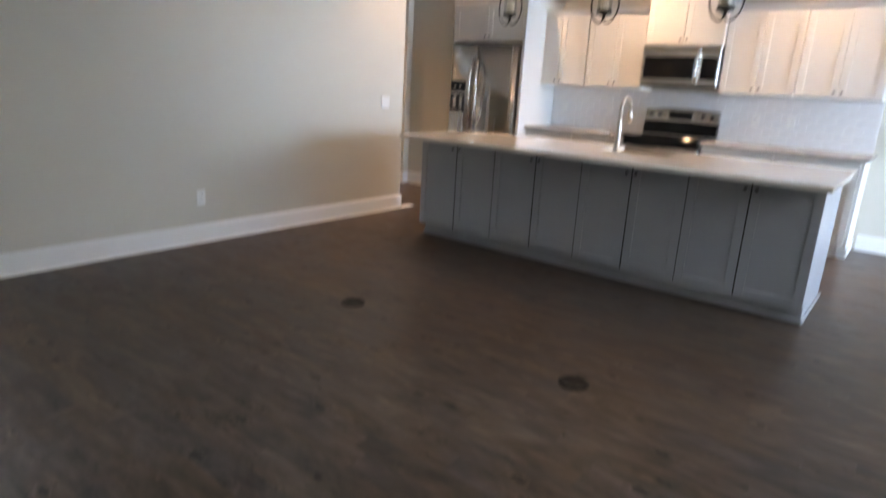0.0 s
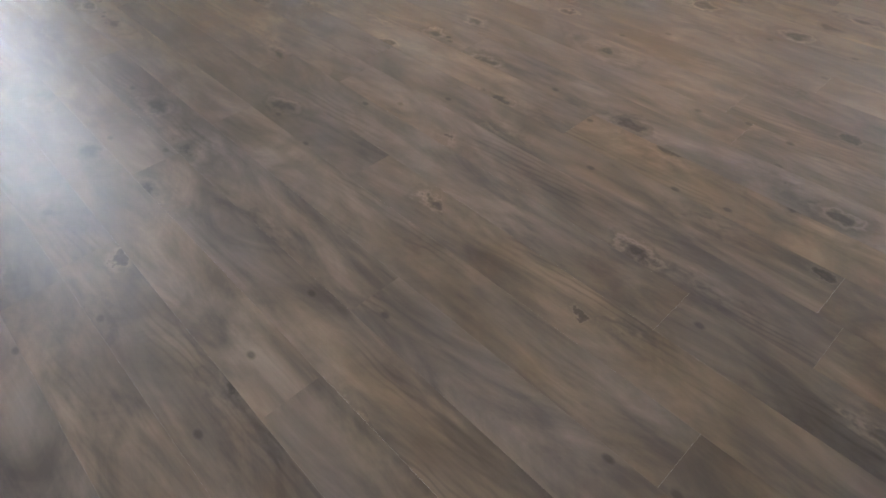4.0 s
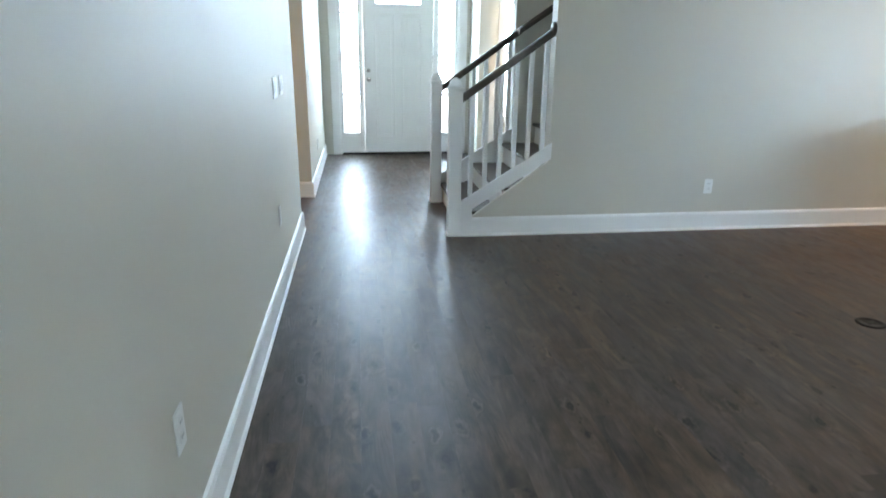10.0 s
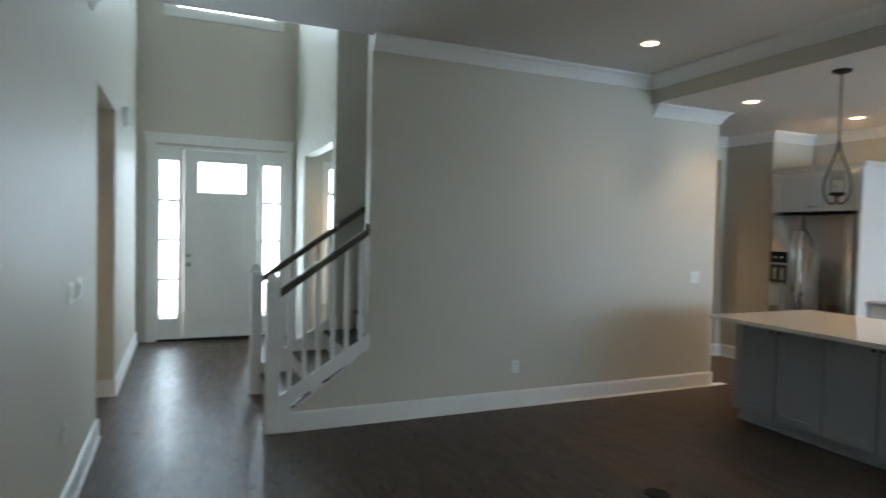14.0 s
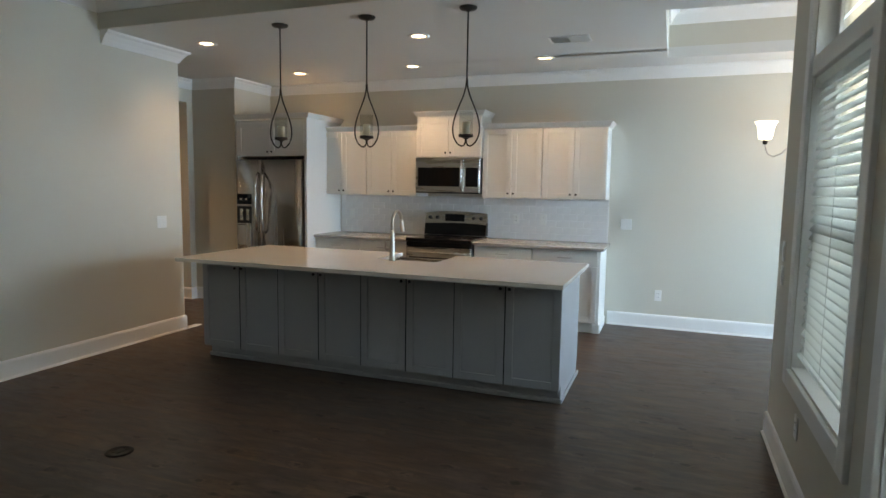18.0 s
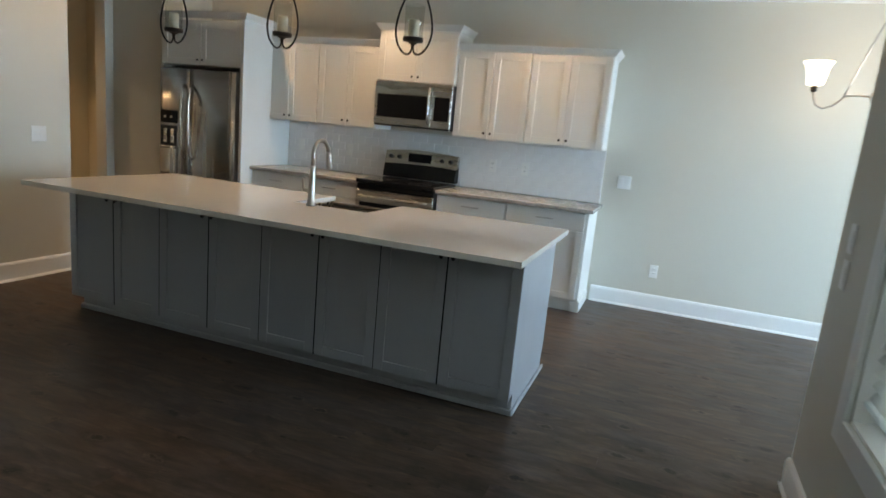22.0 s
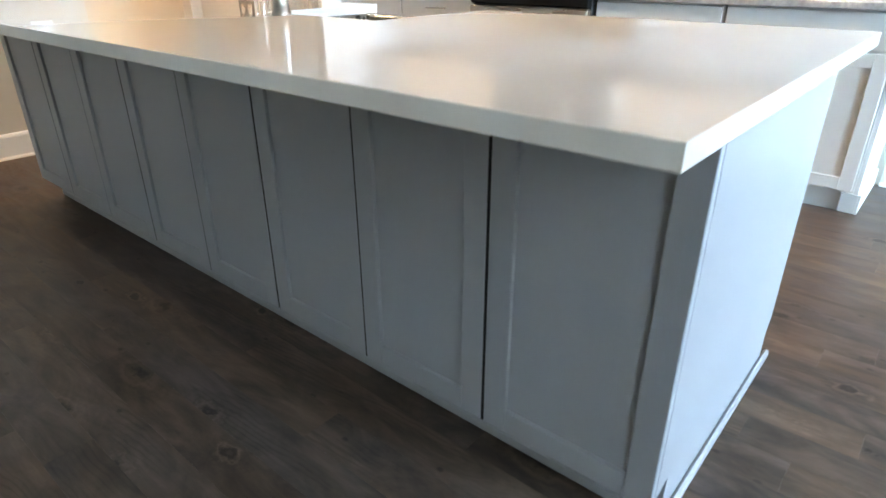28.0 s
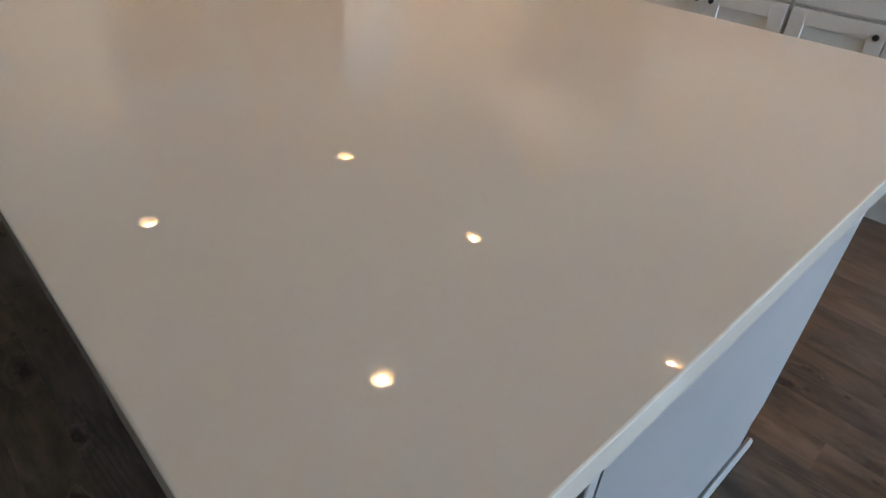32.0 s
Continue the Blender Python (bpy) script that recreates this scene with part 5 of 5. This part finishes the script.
    el[1].position, el[1].color = 0.64, (0.119, 0.0875, 0.0703, 1)
    e = el.new(0.50)
    e.color = (0.0792, 0.0588, 0.0488, 1)
    L(tone, ramp.inputs[0])
    smudge = span(noise_at((6.0, 2.4, 1), 4, 0.6, 1.8), 0.38, 0.60, 0.76, 1.10)     # weathered dark drifts
    # per-plank tone, from grey to reddish brown
    rnd = N("ShaderNodeMath")
    rnd.operation = "FRACT"
    L(math_node("MULTIPLY", math_node("ADD", info.outputs["Random"], geo.outputs["Random Per Island"]), 7.31), rnd.inputs[0])
    plank = N("ShaderNodeValToRGB")
    pe = plank.color_ramp.elements
    pe[0].position, pe[0].color = 0.0, (0.88, 0.885, 0.895, 1)
    pe[1].position, pe[1].color = 1.0, (1.13, 1.09, 1.04, 1)
    for pos, c in ((0.3, (1.0, 0.98, 0.97, 1)), (0.55, (0.91, 0.90, 0.905, 1)), (0.8, (1.08, 1.02, 0.97, 1))):
        pe.new(pos).color = c
    L(rnd.outputs[0], plank.inputs[0])
    mul = N("ShaderNodeMix")
    mul.data_type, mul.blend_type = "RGBA", "MULTIPLY"
    mul.inputs["Factor"].default_value = 1.0
    L(ramp.outputs[0], mul.inputs["A"]), L(plank.outputs[0], mul.inputs["B"])
    figure = math_node("SUBTRACT", 1.0, math_node("MULTIPLY", math_node("MULTIPLY", span(warp.outputs["Fac"], 0.0, 0.45, 1.0, 0.0), patch), 0.26))
    rim = math_node("MULTIPLY", math_node("MULTIPLY", span(math_node("DIVIDE", dist, size), 0.9, 1.2, 0.0, 1.0), span(math_node("DIVIDE", dist, size), 1.25, 1.7, 1.0, 0.0)), pick)
    knots = math_node("SUBTRACT", math_node("ADD", 1.0, math_node("MULTIPLY", rim, 0.36)), math_node("ADD", math_node("MULTIPLY", core, 0.38), math_node("ADD", math_node("MULTIPLY", halo, 0.14), math_node("MULTIPLY", ring, 0.20))))
    # gnarled burls: patches of curly light and dark marks
    burl = N("ShaderNodeTexVoronoi")
    burl.voronoi_dimensions = "2D"
    burl.inputs["Scale"].default_value = 1.0
    L(mapped((5.2, 1.9, 1)), burl.inputs["Vector"])
    bsel = N("ShaderNodeSeparateColor")
    L(burl.outputs["Color"], bsel.inputs[0])
    bdist = math_node("ADD", burl.outputs["Distance"], span(wob, 0, 1, -0.12, 0.12))
    where = math_node("MULTIPLY", span(bdist, 0.0, 0.26, 1.0, 0.0), span(bsel.outputs[1], 0.74, 0.77, 0.0, 1.0))
    curl = span(noise_at((64, 30, 1), 3, 0.55, 0.8), 0.36, 0.62, -0.30, 0.24)
    gnarl = math_node("ADD", 1.0, math_node("MULTIPLY", where, curl))
    # small dark pin knots
    pin = N("ShaderNodeTexVoronoi")
    pin.voronoi_dimensions = "2D"
    pin.inputs["Scale"].default_value = 1.0
    L(mapped((14, 9, 1)), pin.inputs["Vector"])
    psel = N("ShaderNodeSeparateColor")
    L(pin.outputs["Color"], psel.inputs[0])
    spot = math_node("MULTIPLY", span(pin.outputs["Distance"], 0.05, 0.11, 1.0, 0.0), span(psel.outputs[2], 0.90, 0.92, 0.0, 0.5))
    knots = math_node("MULTIPLY", math_node("MULTIPLY", knots, gnarl), math_node("SUBTRACT", 1.0, spot))
    dark = math_node("MULTIPLY", math_node("MULTIPLY", math_node("MULTIPLY", figure, smudge), span(fine, 0.3, 0.65, 0.955, 1.04)), knots)
    # greyer and browner drifts of the printed wood
    drift = N("ShaderNodeMix")
    drift.data_type, drift.blend_type = "RGBA", "MIX"
    drift.inputs["A"].default_value, drift.inputs["B"].default_value = (0.955, 1.0, 1.07, 1), (1.07, 1.0, 0.90, 1)
    L(span(noise_at((4.5, 1.1, 1), 3, 0.5, 0.6), 0.36, 0.64, 0.0, 1.0), drift.inputs["Factor"])
    mul2 = N("ShaderNodeMix")
    mul2.data_type, mul2.blend_type = "RGBA", "MULTIPLY"
    mul2.inputs["Factor"].default_value = 1.0
    L(mul.outputs["Result"], mul2.inputs["A"]), L(drift.outputs["Result"], mul2.inputs["B"])
    sc = N("ShaderNodeVectorMath")
    sc.operation = "SCALE"
    L(mul2.outputs["Result"], sc.inputs[0]), L(dark, sc.inputs["Scale"])
    L(sc.outputs[0], b.inputs["Base Color"])
    L(span(stain, 0.36, 0.64, 0.29, 0.45), b.inputs["Roughness"])
    b.inputs["Specular IOR Level"].default_value = 0.17
    bp = N("ShaderNodeBump")
    bp.inputs["Strength"].default_value, bp.inputs["Distance"].default_value = 0.12, 0.0010
    L(math_node("ADD", math_node("MULTIPLY", streak, 0.7), math_node("MULTIPLY", fine, 0.5)), bp.inputs["Height"])
    L(bp.outputs[0], b.inputs["Normal"])
    return m


PLANK = wood_material()
GAP = material("plank_joint", (0.05, 0.041, 0.035), 0.7, scale=30, vary=0.1)
floor = setting("floor", boxes((XL, YW, -0.012, XK, YF, -0.0035), (XL - 2.0, -0.2, -0.012, XL, 1.95, -0.0035), (XC, YN, -0.012, XK, YW, -0.0035)), GAP, "weathered grey-brown wood plank floor")
PW, PL, EDGE0 = 0.11, 1.22, -3.615
FIXED = {2: -4.333, -2: -3.312, -4: -3.486, 0: -4.482, 3: -4.545, -3: -4.02, 1: -3.66, -1: -3.95}
rng = random.Random(7)


def plank_box(x0, y0, x1, y1):
    bm = bmesh.new()
    box(bm, x0, y0, -0.0034, x1, y1, 0.0)
    top = [e for e in bm.edges if all(v.co.z > -1e-6 for v in e.verts)]
    bmesh.ops.bevel(bm, geom=top, offset=0.00012, segments=1, profile=0.5, affect="EDGES")
    return bm


full = mesh_of("plank", plank_box(-PW / 2 + 0.00003, -PL / 2 + 0.00003, PW / 2 - 0.00003, PL / 2 - 0.00003), PLANK)
near, rest = [], []
k0, k1 = math.floor((XL - 2.0 - EDGE0) / PW), math.ceil((XK - EDGE0) / PW)
for k in range(k0, k1):
    x0, x1 = EDGE0 + k * PW, EDGE0 + (k + 1) * PW
    ya, yb = (YN if x0 > XC - 0.05 else YW), YF
    if x1 <= XL + 0.02:
        ya, yb = -0.2, 1.95
    y = (FIXED[k] if k in FIXED else rng.uniform(0, PL)) - 20 * PL
    while y < yb:
        y0, y1 = max(y, ya), min(y + PL, yb)
        a, c = max(x0, XL - 2.0), min(x1, XK)
        if y1 - y0 > 0.02 and c - a > 0.01:
            whole = y1 - y0 > PL - 1e-4 and c - a > PW - 1e-4
            close = whole and -4.85 < x0 < 1.6 and -5.2 < y0 < 0.6
            (near if close else rest).append((a, y0, c, y1))
        y += PL
near.sort(key=lambda r: math.hypot((r[0] + 2.9) * 0.75, (r[1] + r[3]) / 2 + 3.6))
rest += near[300:]
for a, y0, c, y1 in near[:300]:
    o = new("plank", full)
    o.parent = floor
    o.location = ((a + c) / 2, (y0 + y1) / 2, 0)
verts, faces = [], []
for a, y0, c, y1 in rest:
    g, d, n = 0.00003, 0.0002, len(verts)
    verts += [(a + g, y0 + g, -0.0034), (c - g, y0 + g, -0.0034), (c - g, y1 - g, -0.0034), (a + g, y1 - g, -0.0034), (a + g, y0 + g, -0.0005), (c - g, y0 + g, -0.0005), (c - g, y1 - g, -0.0005), (a + g, y1 - g, -0.0005), (a + d, y0 + d, 0), (c - d, y0 + d, 0), (c - d, y1 - d, 0), (a + d, y1 - d, 0)]
    faces += [(n + p, n + (p + 1) % 4, n + 4 + (p + 1) % 4, n + 4 + p) for p in range(4)]
    faces += [(n + 4 + p, n + 4 + (p + 1) % 4, n + 8 + (p + 1) % 4, n + 8 + p) for p in range(4)]
    faces.append((n + 8, n + 9, n + 10, n + 11))
me = bpy.data.meshes.new("plank")
me.from_pydata(verts, [], faces)
me.materials.append(PLANK)
far_planks = new("plank", me)
far_planks.parent = floor
tagged(far_planks, kind="stuff")

# ---- backsplash tiles ----
TW, TH, TG = 0.1524, 0.0752, 0.002
tile = bmesh.new()
box(tile, -0.007, -TW / 2 + TG / 2, -TH / 2 + TG / 2, 0.0, TW / 2 - TG / 2, TH / 2 - TG / 2, bevel=0.0018)
tile_mesh = mesh_of("tile", tile, TILE)
org = ORG[bsl]
for r in range(6):
    z = HC + 0.003 + TH * (r + 0.5)
    y = -0.605 - TW / 2 - (TW / 2 if r % 2 else 0)
    while y > -3.90 + TW / 2:
        o = new("tile", tile_mesh)
        o.parent = bsl
        o.location = Vector((XK - 0.005, y, z)) - org
        y -= TW
    cuts = [(y + TW / 2 - TG / 2, -3.904)] + ([(-0.602, -0.605 - TW / 2 + TG / 2)] if r % 2 else [])
    for a, b in cuts:
        if a - b > 0.02:
            bm = bmesh.new()
            box(bm, XK - 0.012, b + TG / 2, z - TH / 2 + TG / 2, XK - 0.005, a - TG / 2, z + TH / 2 - TG / 2, bevel=0.0018)
            part("tile", bm, TILE, bsl)
